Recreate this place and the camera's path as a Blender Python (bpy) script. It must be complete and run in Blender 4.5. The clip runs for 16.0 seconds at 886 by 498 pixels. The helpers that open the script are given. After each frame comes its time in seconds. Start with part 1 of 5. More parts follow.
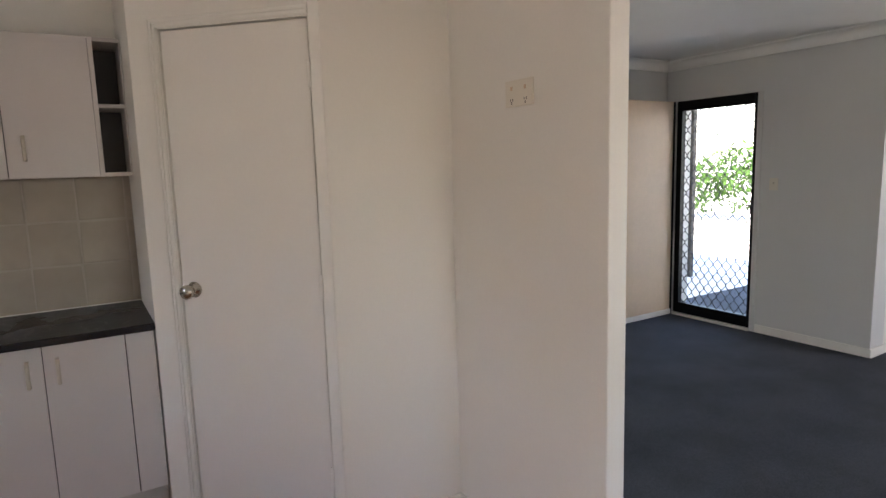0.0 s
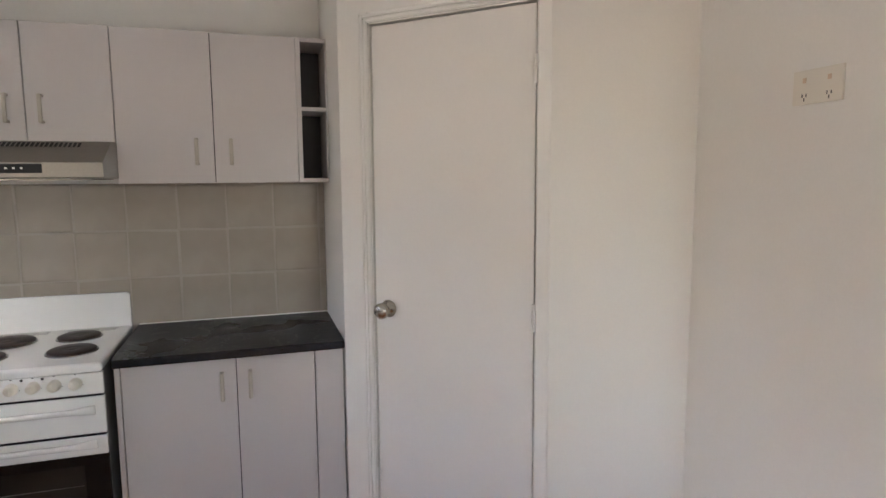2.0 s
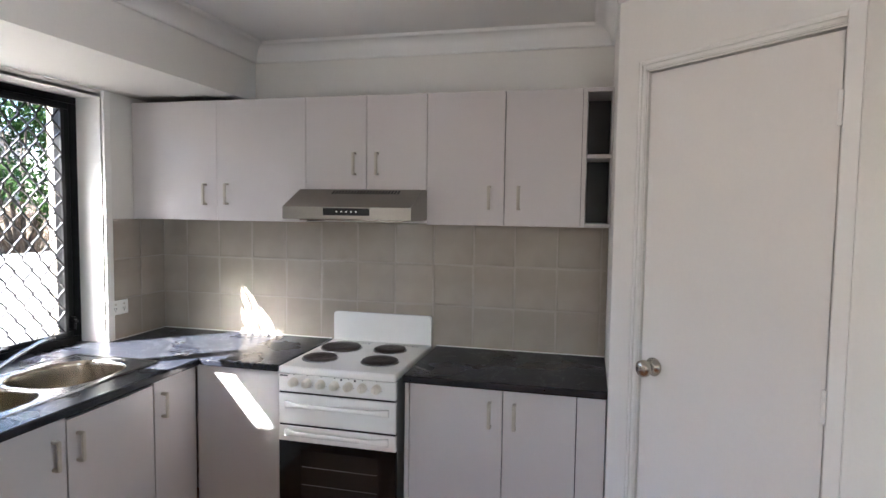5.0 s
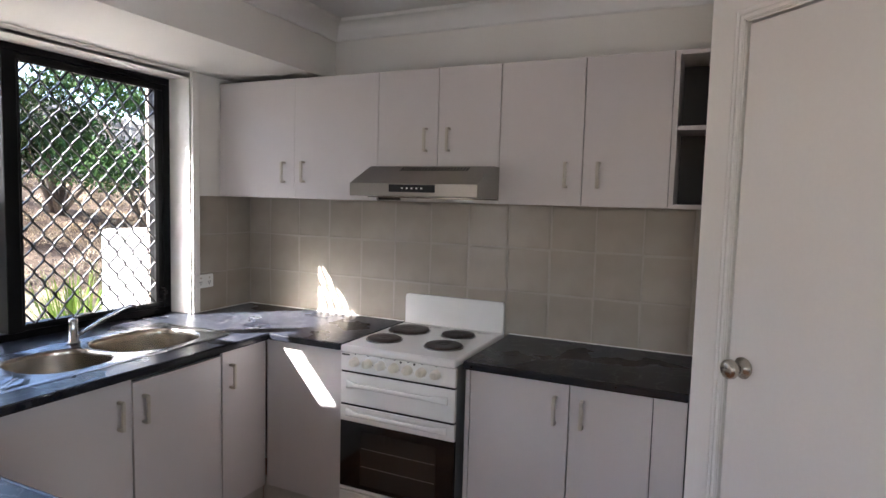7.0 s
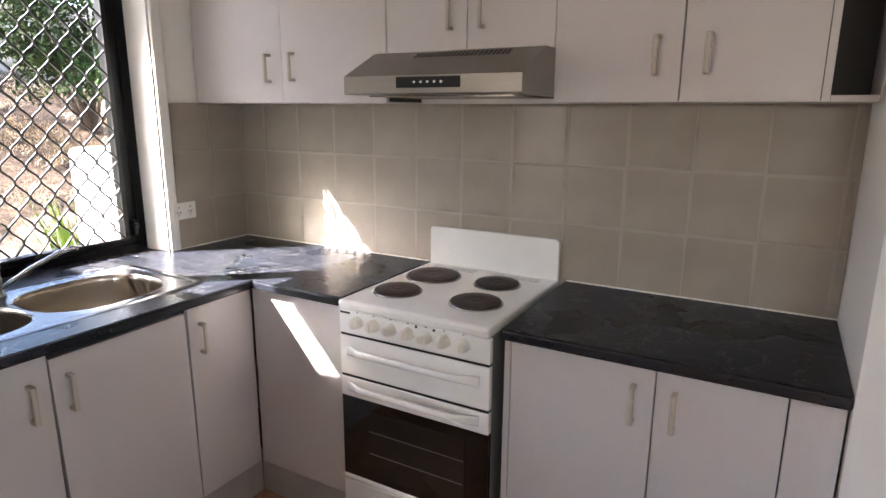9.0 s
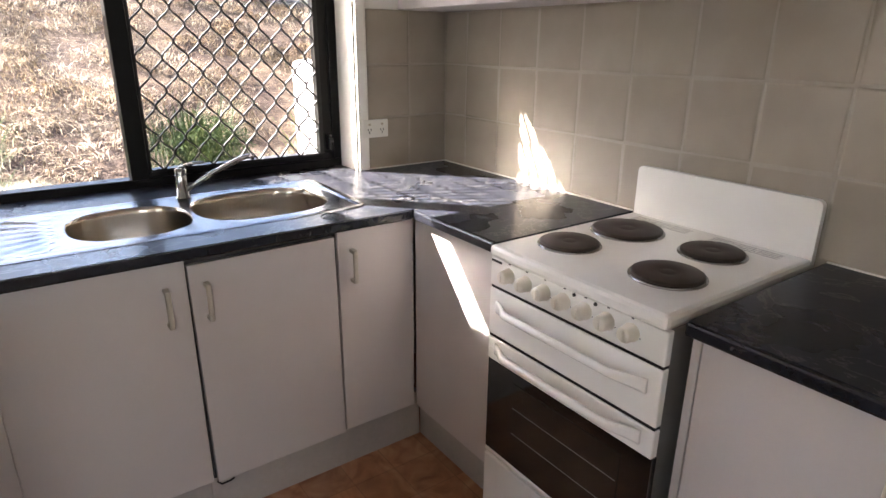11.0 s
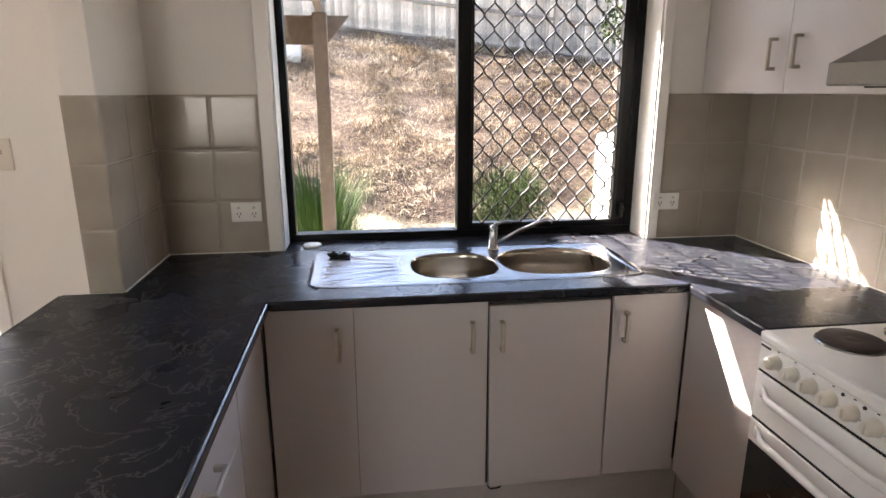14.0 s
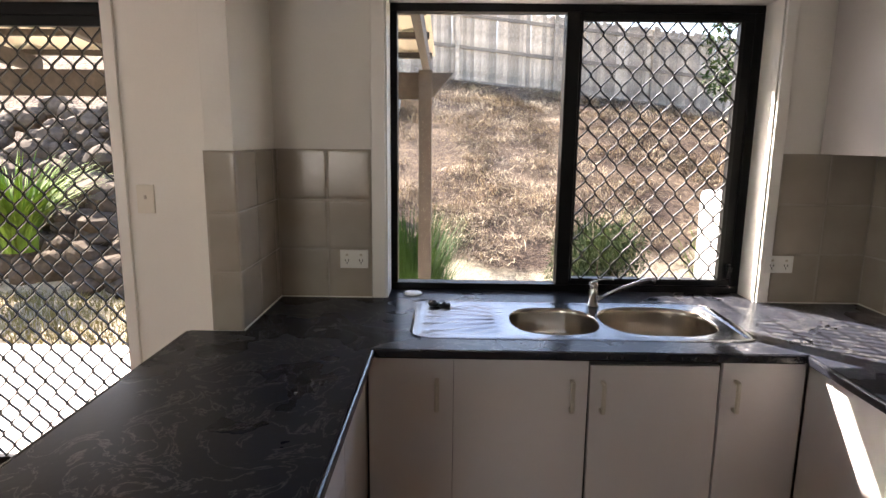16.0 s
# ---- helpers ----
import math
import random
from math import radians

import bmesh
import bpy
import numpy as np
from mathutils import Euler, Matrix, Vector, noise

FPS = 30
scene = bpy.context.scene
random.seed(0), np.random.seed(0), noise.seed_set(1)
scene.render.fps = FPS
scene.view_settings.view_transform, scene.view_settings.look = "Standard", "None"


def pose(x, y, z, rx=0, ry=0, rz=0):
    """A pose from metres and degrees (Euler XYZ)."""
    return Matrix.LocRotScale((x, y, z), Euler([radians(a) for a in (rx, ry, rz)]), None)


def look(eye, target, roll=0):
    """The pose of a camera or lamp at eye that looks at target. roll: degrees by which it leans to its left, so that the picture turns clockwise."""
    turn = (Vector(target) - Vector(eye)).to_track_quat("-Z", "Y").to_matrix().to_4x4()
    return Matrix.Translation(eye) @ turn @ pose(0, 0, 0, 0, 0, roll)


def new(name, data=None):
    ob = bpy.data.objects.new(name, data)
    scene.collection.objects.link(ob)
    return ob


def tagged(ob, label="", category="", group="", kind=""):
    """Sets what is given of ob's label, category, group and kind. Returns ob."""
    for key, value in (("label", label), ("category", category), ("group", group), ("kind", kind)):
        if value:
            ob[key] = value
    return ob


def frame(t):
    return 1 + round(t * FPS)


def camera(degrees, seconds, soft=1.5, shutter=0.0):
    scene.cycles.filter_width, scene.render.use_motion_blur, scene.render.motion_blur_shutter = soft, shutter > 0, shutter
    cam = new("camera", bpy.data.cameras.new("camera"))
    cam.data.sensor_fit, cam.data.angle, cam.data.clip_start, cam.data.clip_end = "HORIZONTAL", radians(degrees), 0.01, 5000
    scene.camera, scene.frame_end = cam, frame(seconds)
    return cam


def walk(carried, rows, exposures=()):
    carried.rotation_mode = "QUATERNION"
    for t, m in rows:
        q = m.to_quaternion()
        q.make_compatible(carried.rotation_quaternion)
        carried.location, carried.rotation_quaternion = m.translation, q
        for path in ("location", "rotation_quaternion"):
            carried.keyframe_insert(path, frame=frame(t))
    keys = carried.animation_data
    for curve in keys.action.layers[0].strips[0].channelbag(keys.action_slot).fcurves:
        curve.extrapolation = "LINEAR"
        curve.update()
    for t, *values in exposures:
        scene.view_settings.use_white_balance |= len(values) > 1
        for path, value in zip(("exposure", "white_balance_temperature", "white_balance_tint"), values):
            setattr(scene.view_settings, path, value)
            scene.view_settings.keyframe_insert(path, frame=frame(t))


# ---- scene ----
cam = camera(72.9, 16.0, soft=1.5)
EXPOSURES = [(0, 3.7, 6770, 15), (0.5, 3.84, 6670, 15), (1, 4.07, 6520, 14), (2, 4.1, 6370, 13), (2.5, 4.43, 5740, 12), (3, 4.3, 5640, 11), (3.5, 4.36, 5740, 12), (4, 4.31, 5840, 12), (5, 4.13, 5940, 13), (7.5, 3.79, 6190, 16), (8, 3.97, 6290, 16), (10.5, 4.2, 6750, 17), (11.5, 3.98, 6850, 17), (12.5, 4.1, 6900, 17), (13, 4.15, 6900, 17), (14, 3.75, 6950, 17), (16, 3.34, 7050, 17)]
PATH = [
    (0, (0.141, 0.274, 1.507), (1.172, 1.965, 1.231), -1.7),
    (0.5, (0.227, 0.31, 1.521), (1.029, 2.12, 1.239), -1.5),
    (1, (0.244, 0.416, 1.526), (0.864, 2.299, 1.26), -0.7),
    (1.5, (0.123, 0.566, 1.515), (0.722, 2.458, 1.266), -0.1),
    (2, (0.06, 0.701, 1.508), (0.659, 2.596, 1.279), -0.4),
    (2.5, (0.094, 0.786, 1.54), (0.635, 2.695, 1.286), -1.0),
    (3, (0.248, 0.876, 1.535), (0.467, 2.847, 1.273), -0.8),
    (3.5, (0.291, 0.918, 1.542), (0.154, 2.897, 1.291), -0.0),
    (4, (0.29, 0.86, 1.549), (-0.045, 2.821, 1.342), -0.1),
    (4.5, (0.272, 0.76, 1.568), (-0.139, 2.71, 1.401), 0.2),
    (5, (0.294, 0.667, 1.572), (-0.182, 2.605, 1.44), 0.8),
    (7.5, (0.436, 1.003, 1.494), (-0.43, 2.796, 1.303), 1.6),
    (8, (0.278, 1.178, 1.489), (-0.577, 2.961, 1.185), 1.4),
    (10.3, (0.113, 1.897, 1.391), (-1.119, 3.36, 0.806), 0.0),
    (10.5, (0.085, 1.938, 1.376), (-1.199, 3.344, 0.765), 0.2),
    (11, (0.131, 1.989, 1.384), (-1.408, 3.088, 0.734), 0.5),
    (11.5, (0.165, 1.97, 1.393), (-1.586, 2.698, 0.757), 0.8),
    (12, (0.232, 1.902, 1.423), (-1.578, 2.479, 0.797), 1.2),
    (12.5, (0.328, 1.865, 1.448), (-1.51, 2.375, 0.846), 1.2),
    (13, (0.374, 1.902, 1.467), (-1.492, 2.297, 0.865), 0.2),
    (13.5, (0.374, 1.915, 1.489), (-1.524, 2.216, 0.934), -0.3),
    (14, (0.383, 1.899, 1.509), (-1.536, 2.152, 1.003), -0.1),
    (14.5, (0.401, 1.884, 1.535), (-1.536, 2.098, 1.084), -0.2),
    (15, (0.413, 1.874, 1.535), (-1.539, 2.056, 1.14), -0.1),
    (15.5, (0.417, 1.856, 1.557), (-1.543, 1.986, 1.183), 0.2),
    (16, (0.411, 1.835, 1.547), (-1.556, 1.811, 1.185), 0.6),
]
walk(cam, [(t, look(eye, target, roll)) for t, eye, target, roll in PATH], EXPOSURES)

# ---- world, sun, large lights ----
world = bpy.data.worlds.new("world")
scene.world = world
world.use_nodes = True
wn = world.node_tree
sky = wn.nodes.new("ShaderNodeTexSky")
sky.sky_type = "NISHITA"
sky.sun_disc = False
sky.sun_elevation = radians(39)
sky.sun_rotation = radians(228.5)
wn.links.new(sky.outputs[0], wn.nodes["Background"].inputs[0])
wn.nodes["Background"].inputs[1].default_value = 0.12

sun_data = bpy.data.lights.new("sun", "SUN")
sun_data.energy, sun_data.angle, sun_data.color = 5.0, radians(0.48), (1.0, 0.95, 0.86)
sun = new("sun", sun_data)
SUN_DIR = Vector((0.745, 0.66, -0.845))
sun.matrix_world = look(Vector((0, 0, 6)), Vector((0, 0, 6)) + SUN_DIR)


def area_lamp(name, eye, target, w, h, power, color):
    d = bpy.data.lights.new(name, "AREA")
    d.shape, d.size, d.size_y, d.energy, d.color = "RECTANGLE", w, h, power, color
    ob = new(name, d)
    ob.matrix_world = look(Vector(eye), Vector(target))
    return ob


# the sky's light in the openings of the dining room and lounge behind the walker; the south one is unseen and added for
# fill
area_lamp("sky_added_opening", (1.5, -2.52, 1.5), (0.6, 1.0, 1.4), 1.15, 1.25, 0.3, (1.0, 0.94, 0.86))
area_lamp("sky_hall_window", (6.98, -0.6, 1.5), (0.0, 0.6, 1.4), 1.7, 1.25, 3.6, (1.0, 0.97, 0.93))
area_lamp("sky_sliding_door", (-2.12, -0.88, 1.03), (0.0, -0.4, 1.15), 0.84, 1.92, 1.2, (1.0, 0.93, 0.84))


# ---- materials ----
def material(name, color, rough=0.5, metal=0.0, grain=0.0, scale=40.0, stain=0.0, stain_scale=3.0, bump=0.0, spec=0.5, random_tint=0.0):
    """A surface with fine grain, broad stains and relief, at real size."""
    m = bpy.data.materials.new(name)
    m.use_nodes = True
    nt = m.node_tree
    b = nt.nodes["Principled BSDF"]
    b.inputs["Roughness"].default_value = rough
    b.inputs["Metallic"].default_value = metal
    b.inputs["Specular IOR Level"].default_value = spec
    co = nt.nodes.new("ShaderNodeTexCoord")
    fine = nt.nodes.new("ShaderNodeTexNoise")
    fine.inputs["Scale"].default_value, fine.inputs["Detail"].default_value = scale, 6
    broad = nt.nodes.new("ShaderNodeTexNoise")
    broad.inputs["Scale"].default_value, broad.inputs["Detail"].default_value = stain_scale, 4
    nt.links.new(co.outputs["Object"], fine.inputs[0])
    nt.links.new(co.outputs["Object"], broad.inputs[0])
    hsv = nt.nodes.new("ShaderNodeHueSaturation")
    hsv.inputs["Color"].default_value = (*color, 1)
    v1 = nt.nodes.new("ShaderNodeMapRange")
    v1.inputs[1].default_value, v1.inputs[2].default_value = 0.25, 0.75
    v1.inputs[3].default_value, v1.inputs[4].default_value = 1 - grain, 1 + grain
    v2 = nt.nodes.new("ShaderNodeMapRange")
    v2.inputs[1].default_value, v2.inputs[2].default_value = 0.3, 0.7
    v2.inputs[3].default_value, v2.inputs[4].default_value = 1 - stain, 1 + stain * 0.4
    nt.links.new(fine.outputs[0], v1.inputs[0])
    nt.links.new(broad.outputs[0], v2.inputs[0])
    mul = nt.nodes.new("ShaderNodeMath")
    mul.operation = "MULTIPLY"
    nt.links.new(v1.outputs[0], mul.inputs[0])
    nt.links.new(v2.outputs[0], mul.inputs[1])
    last = mul
    if random_tint:
        info = nt.nodes.new("ShaderNodeObjectInfo")
        v3 = nt.nodes.new("ShaderNodeMapRange")
        v3.inputs[3].default_value, v3.inputs[4].default_value = 1 - random_tint, 1 + random_tint
        nt.links.new(info.outputs["Random"], v3.inputs[0])
        m2 = nt.nodes.new("ShaderNodeMath")
        m2.operation = "MULTIPLY"
        nt.links.new(mul.outputs[0], m2.inputs[0])
        nt.links.new(v3.outputs[0], m2.inputs[1])
        last = m2
    nt.links.new(last.outputs[0], hsv.inputs["Value"])
    nt.links.new(hsv.outputs[0], b.inputs["Base Color"])
    rr = nt.nodes.new("ShaderNodeMapRange")
    rr.inputs[3].default_value, rr.inputs[4].default_value = max(0.02, rough - 0.06), min(1, rough + 0.06)
    nt.links.new(broad.outputs[0], rr.inputs[0])
    nt.links.new(rr.outputs[0], b.inputs["Roughness"])
    if bump:
        bu = nt.nodes.new("ShaderNodeBump")
        bu.inputs["Strength"].default_value, bu.inputs["Distance"].default_value = bump, 0.002
        nt.links.new(fine.outputs[0], bu.inputs["Height"])
        nt.links.new(bu.outputs[0], b.inputs["Normal"])
    return m


def ramp_on(m, node_type, scale, stops, settings=(), detail=6.0):
    """Recolours m by a texture through a colour ramp; keeps its relief."""
    nt = m.node_tree
    b = nt.nodes["Principled BSDF"]
    co = nt.nodes.new("ShaderNodeTexCoord")
    tex = nt.nodes.new(node_type)
    tex.inputs["Scale"].default_value = scale
    if "Detail" in tex.inputs:
        tex.inputs["Detail"].default_value = detail
    for key, value in settings:
        tex.inputs[key].default_value = value
    nt.links.new(co.outputs["Object"], tex.inputs[0])
    ramp = nt.nodes.new("ShaderNodeValToRGB")
    el = ramp.color_ramp.elements
    el[0].position, el[0].color = stops[0][0], (*stops[0][1], 1)
    el[1].position, el[1].color = stops[-1][0], (*stops[-1][1], 1)
    for p, c in stops[1:-1]:
        e = el.new(p)
        e.color = (*c, 1)
    nt.links.new(tex.outputs[0], ramp.inputs[0])
    nt.links.new(ramp.outputs[0], b.inputs["Base Color"])
    return m, tex, ramp


WALL = material("cream_wall_paint", (0.76, 0.735, 0.69), 0.55, grain=0.015, scale=120, stain=0.03, stain_scale=1.5, bump=0.08)
# Greyer copy of the wall paint; the lounge's shade is in the colour.
WALL_SHADED = material("shaded_lounge_wall", (0.62, 0.62, 0.61), 0.6, grain=0.015, scale=120, stain=0.03, stain_scale=1.5, bump=0.08)
CEIL = material("ceiling_paint", (0.8, 0.79, 0.77), 0.7, grain=0.01, scale=150, stain=0.02, bump=0.05)
TRIM = material("white_gloss_trim", (0.8, 0.78, 0.74), 0.32, grain=0.01, scale=60, stain=0.03)
DOORP = material("white_door_paint", (0.76, 0.73, 0.69), 0.3, grain=0.012, scale=80, stain=0.03, stain_scale=2, bump=0.05)
TAN_DOOR = material("tan_door_paint", (0.62, 0.47, 0.34), 0.45, grain=0.03, scale=30, stain=0.05, bump=0.05)
LAMINATE = material("pale_lilac_laminate", (0.55, 0.515, 0.505), 0.34, grain=0.012, scale=200, stain=0.03, stain_scale=2.5, bump=0.04)
CARCASS = material("dark_carcass", (0.03, 0.028, 0.028), 0.7)
SHELF_IN = material("dark_shelf_back", (0.04, 0.038, 0.04), 0.5, stain=0.05)
KICK = material("grey_kickboard", (0.46, 0.43, 0.4), 0.55, grain=0.04, scale=60, stain=0.15, stain_scale=6)
HANDLE = material("off_white_plastic", (0.47, 0.43, 0.36), 0.38, stain=0.08, stain_scale=20)
BENCH = material("black_marbled_laminate", (0.02, 0.021, 0.025), 0.28, grain=0.1, scale=60, bump=0.1, spec=0.13)
BOWLSTEEL = material("satin_bowl_steel", (0.42, 0.375, 0.315), 0.2, metal=1.0, grain=0.05, scale=70, stain=0.12, stain_scale=6, bump=0.03)
STEEL = material("brushed_steel", (0.17, 0.175, 0.186), 0.24, metal=1.0, grain=0.04, scale=90, stain=0.08, stain_scale=5, bump=0.03)
HOODSTEEL = material("satin_hood_steel", (0.3, 0.28, 0.25), 0.34, metal=1.0, grain=0.05, scale=120, stain=0.08, stain_scale=4, bump=0.03)
CHROME = material("chrome", (0.4, 0.4, 0.405), 0.1, metal=1.0)
NICKEL = material("satin_nickel", (0.5, 0.46, 0.4), 0.25, metal=1.0)
KNOBP = material("cream_knob_plastic", (0.7, 0.66, 0.57), 0.4, stain=0.04)
EDGE = material("black_laminate_edge", (0.011, 0.012, 0.017), 0.2, grain=0.1, scale=50, spec=0.45)
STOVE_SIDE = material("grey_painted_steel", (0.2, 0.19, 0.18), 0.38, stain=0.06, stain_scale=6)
ENAMEL = material("white_enamel", (0.8, 0.79, 0.76), 0.18, stain=0.03, stain_scale=8)
HOB = material("cast_iron_hotplate", (0.03, 0.017, 0.013), 0.55, grain=0.25, scale=50, stain=0.4, stain_scale=14, bump=0.2)
BLACK_GLASS = material("oven_black_glass", (0.008, 0.007, 0.007), 0.06, spec=0.6)
OVEN_BROWN = material("oven_inner_glass", (0.022, 0.017, 0.014), 0.08, spec=0.5)
RACK = material("oven_rack_seen_through_glass", (0.14, 0.13, 0.12), 0.4)
BLACK_PLASTIC = material("black_plastic", (0.008, 0.008, 0.009), 0.35, spec=0.3)
BLACK_ALU = material("black_aluminium", (0.003, 0.003, 0.0035), 0.4, spec=0.16, stain=0.1, stain_scale=20)
GRILLE = material("black_grille_strand", (0.004, 0.004, 0.004), 0.42, spec=0.32)
TILE = material("glossy_beige_tile", (0.355, 0.312, 0.262), 0.18, grain=0.035, scale=7, stain=0.1, stain_scale=5, bump=0.3, spec=0.32, random_tint=0.04)
GROUT = material("pale_grout", (0.36, 0.317, 0.267), 0.5, grain=0.05, scale=80, stain=0.1)
SILICONE = material("white_silicone", (0.75, 0.73, 0.68), 0.4)
CREAM_PLASTIC = material("cream_plastic", (0.7, 0.655, 0.57), 0.35, stain=0.03)
PLASTIC = material("white_plastic", (0.75, 0.74, 0.71), 0.3, stain=0.03)
DARK_MARK = material("dark_print", (0.03, 0.03, 0.03), 0.5)
CARPET = material("charcoal_carpet", (0.07, 0.077, 0.094), 0.95, grain=0.5, scale=260, stain=0.25, stain_scale=2.5, bump=0.8, spec=0.1)
CONCRETE = material("concrete_patio", (0.42, 0.4, 0.37), 0.85, grain=0.1, scale=40, stain=0.15, stain_scale=1.2, bump=0.3)
BRICKW = material("rendered_outer_wall", (0.5, 0.42, 0.34), 0.85, grain=0.1, scale=30, stain=0.1, bump=0.3)
TIMBER = material("weathered_timber", (0.07, 0.057, 0.046), 0.8, grain=0.2, scale=25, stain=0.25, stain_scale=3, bump=0.4)
FENCEW = material("grey_fence_paling", (0.42, 0.345, 0.275), 0.85, grain=0.25, scale=18, stain=0.45, stain_scale=2.5, bump=0.4, random_tint=0.34)
# Darker than the palings: the rails' shadow lines are in the colour.
FENCERAIL = material("shaded_weathered_rail", (0.2, 0.165, 0.135), 0.85, grain=0.2, scale=18, stain=0.3, stain_scale=2.0, bump=0.4)
ROOFSHEET = material("cream_roof_sheet", (0.7, 0.62, 0.47), 0.6, stain=0.1)
ROCK = material("grey_garden_rock", (0.075, 0.056, 0.041), 0.95, grain=0.3, scale=14, stain=0.3, stain_scale=4, bump=0.9, spec=0.1, random_tint=0.15)
LEAF = material("green_leaf", (0.028, 0.062, 0.013), 0.8, spec=0.15, grain=0.2, scale=8, stain=0.3, stain_scale=2)
LEAF_LIME = material("lime_strap_leaf", (0.1, 0.16, 0.022), 0.8, spec=0.15, grain=0.2, scale=10, stain=0.3, stain_scale=3)
LEAF_OLIVE = material("olive_shrub_leaf", (0.045, 0.068, 0.024), 0.8, spec=0.15, grain=0.25, scale=8, stain=0.35, stain_scale=3)
LEAF_DARK = material("dark_tree_leaf", (0.04, 0.062, 0.018), 0.8, spec=0.15, grain=0.3, scale=6, stain=0.4, stain_scale=1)
BARK = material("bark", (0.1, 0.075, 0.055), 0.9, grain=0.3, scale=20, bump=0.6)
WHITE_METAL = material("white_sheet_metal", (0.8, 0.8, 0.79), 0.4, stain=0.04)

# veins in the laminate worktop
_, vein_tex, vein_ramp = ramp_on(BENCH, "ShaderNodeTexNoise", 6.2, [(0.0, (0.012, 0.0135, 0.019)), (0.486, (0.0155, 0.0175, 0.0245)), (0.5, (0.095, 0.093, 0.095)), (0.514, (0.0155, 0.0175, 0.0245)), (1.0, (0.023, 0.0255, 0.036))], [("Distortion", 0.9), ("Roughness", 0.62)], 9)

# terracotta patterned sheet vinyl
VINYL = material("terracotta_sheet_vinyl", (0.36, 0.17, 0.085), 0.42, bump=0.1, scale=60)
_, vt, vr = ramp_on(VINYL, "ShaderNodeTexNoise", 9, [(0.28, (0.3, 0.125, 0.06)), (0.5, (0.48, 0.235, 0.125)), (0.72, (0.6, 0.35, 0.2))], [("Distortion", 1.4)], 7)
nt = VINYL.node_tree
br = nt.nodes.new("ShaderNodeTexBrick")
br.offset, br.squash = 0.0, 1.0
br.inputs["Scale"].default_value = 1.0
br.inputs["Brick Width"].default_value, br.inputs["Row Height"].default_value = 0.15, 0.15
br.inputs["Mortar Size"].default_value, br.inputs["Mortar Smooth"].default_value = 0.003, 1.0
br.inputs["Color1"].default_value, br.inputs["Color2"].default_value = (1, 1, 1, 1), (0.72, 0.68, 0.66, 1)
br.inputs["Mortar"].default_value = (0.62, 0.58, 0.55, 1)
co = nt.nodes.new("ShaderNodeTexCoord")
mp = nt.nodes.new("ShaderNodeMapping")
mp.inputs["Rotation"].default_value = (0, 0, radians(0))
nt.links.new(co.outputs["Object"], mp.inputs[0])
nt.links.new(mp.outputs[0], br.inputs[0])
mx = nt.nodes.new("ShaderNodeMix")
mx.data_type, mx.blend_type = "RGBA", "MULTIPLY"
mx.inputs[0].default_value = 1.0
nt.links.new(vr.outputs[0], mx.inputs[6])
nt.links.new(br.outputs[0], mx.inputs[7])
nt.links.new(mx.outputs[2], nt.nodes["Principled BSDF"].inputs["Base Color"])

# dry mulch and grass of the bank
SOIL = material("dry_grass_bank", (0.2, 0.14, 0.09), 0.95, bump=1.0, scale=45, spec=0.1)
_, st_tex, st_ramp = ramp_on(SOIL, "ShaderNodeTexNoise", 11, [(0.33, (0.02, 0.015, 0.013)), (0.44, (0.07, 0.053, 0.045)), (0.53, (0.155, 0.12, 0.096)), (0.62, (0.255, 0.207, 0.158)), (0.74, (0.36, 0.307, 0.235))], [("Distortion", 1.2), ("Roughness", 0.8)], 14)
sn = SOIL.node_tree
patch = sn.nodes.new("ShaderNodeTexNoise")
patch.inputs["Scale"].default_value, patch.inputs["Detail"].default_value = 0.9, 5
sco = sn.nodes.new("ShaderNodeTexCoord")
sn.links.new(sco.outputs["Object"], patch.inputs[0])
pr_ = sn.nodes.new("ShaderNodeValToRGB")
pr_.color_ramp.elements[0].position, pr_.color_ramp.elements[0].color = 0.36, (0.5, 0.45, 0.43, 1)
pr_.color_ramp.elements[1].position, pr_.color_ramp.elements[1].color = 0.62, (1.0, 0.93, 0.8, 1)
sn.links.new(patch.outputs[0], pr_.inputs[0])
for nd in sn.nodes:
    if nd.type == "BUMP":
        nd.inputs["Distance"].default_value = 0.05
smx = sn.nodes.new("ShaderNodeMix")
smx.data_type, smx.blend_type = "RGBA", "MULTIPLY"
smx.inputs[0].default_value = 1.0
sn.links.new(st_ramp.outputs[0], smx.inputs[6])
sn.links.new(pr_.outputs[0], smx.inputs[7])
# bare pale sand along the foot of the bank, with an uneven edge
sep = sn.nodes.new("ShaderNodeSeparateXYZ")
sn.links.new(sco.outputs["Object"], sep.inputs[0])
edge = sn.nodes.new("ShaderNodeMath")
edge.operation = "MULTIPLY_ADD"
edge.inputs[1].default_value = 2.4
sn.links.new(patch.outputs[0], edge.inputs[0])
sn.links.new(sep.outputs[0], edge.inputs[2])
bare = sn.nodes.new("ShaderNodeMapRange")
bare.inputs[1].default_value, bare.inputs[2].default_value = -5.3, -4.9
sn.links.new(edge.outputs[0], bare.inputs[0])
grit = sn.nodes.new("ShaderNodeValToRGB")
grit.color_ramp.elements[0].position, grit.color_ramp.elements[0].color = 0.3, (0.14, 0.108, 0.075, 1)
grit.color_ramp.elements[1].position, grit.color_ramp.elements[1].color = 0.55, (0.4, 0.34, 0.25, 1)
sn.links.new(st_tex.outputs[0], grit.inputs[0])
sandy = sn.nodes.new("ShaderNodeMix")
sandy.data_type = "RGBA"
sn.links.new(bare.outputs[0], sandy.inputs[0])
sn.links.new(smx.outputs[2], sandy.inputs[6])
sn.links.new(grit.outputs[0], sandy.inputs[7])
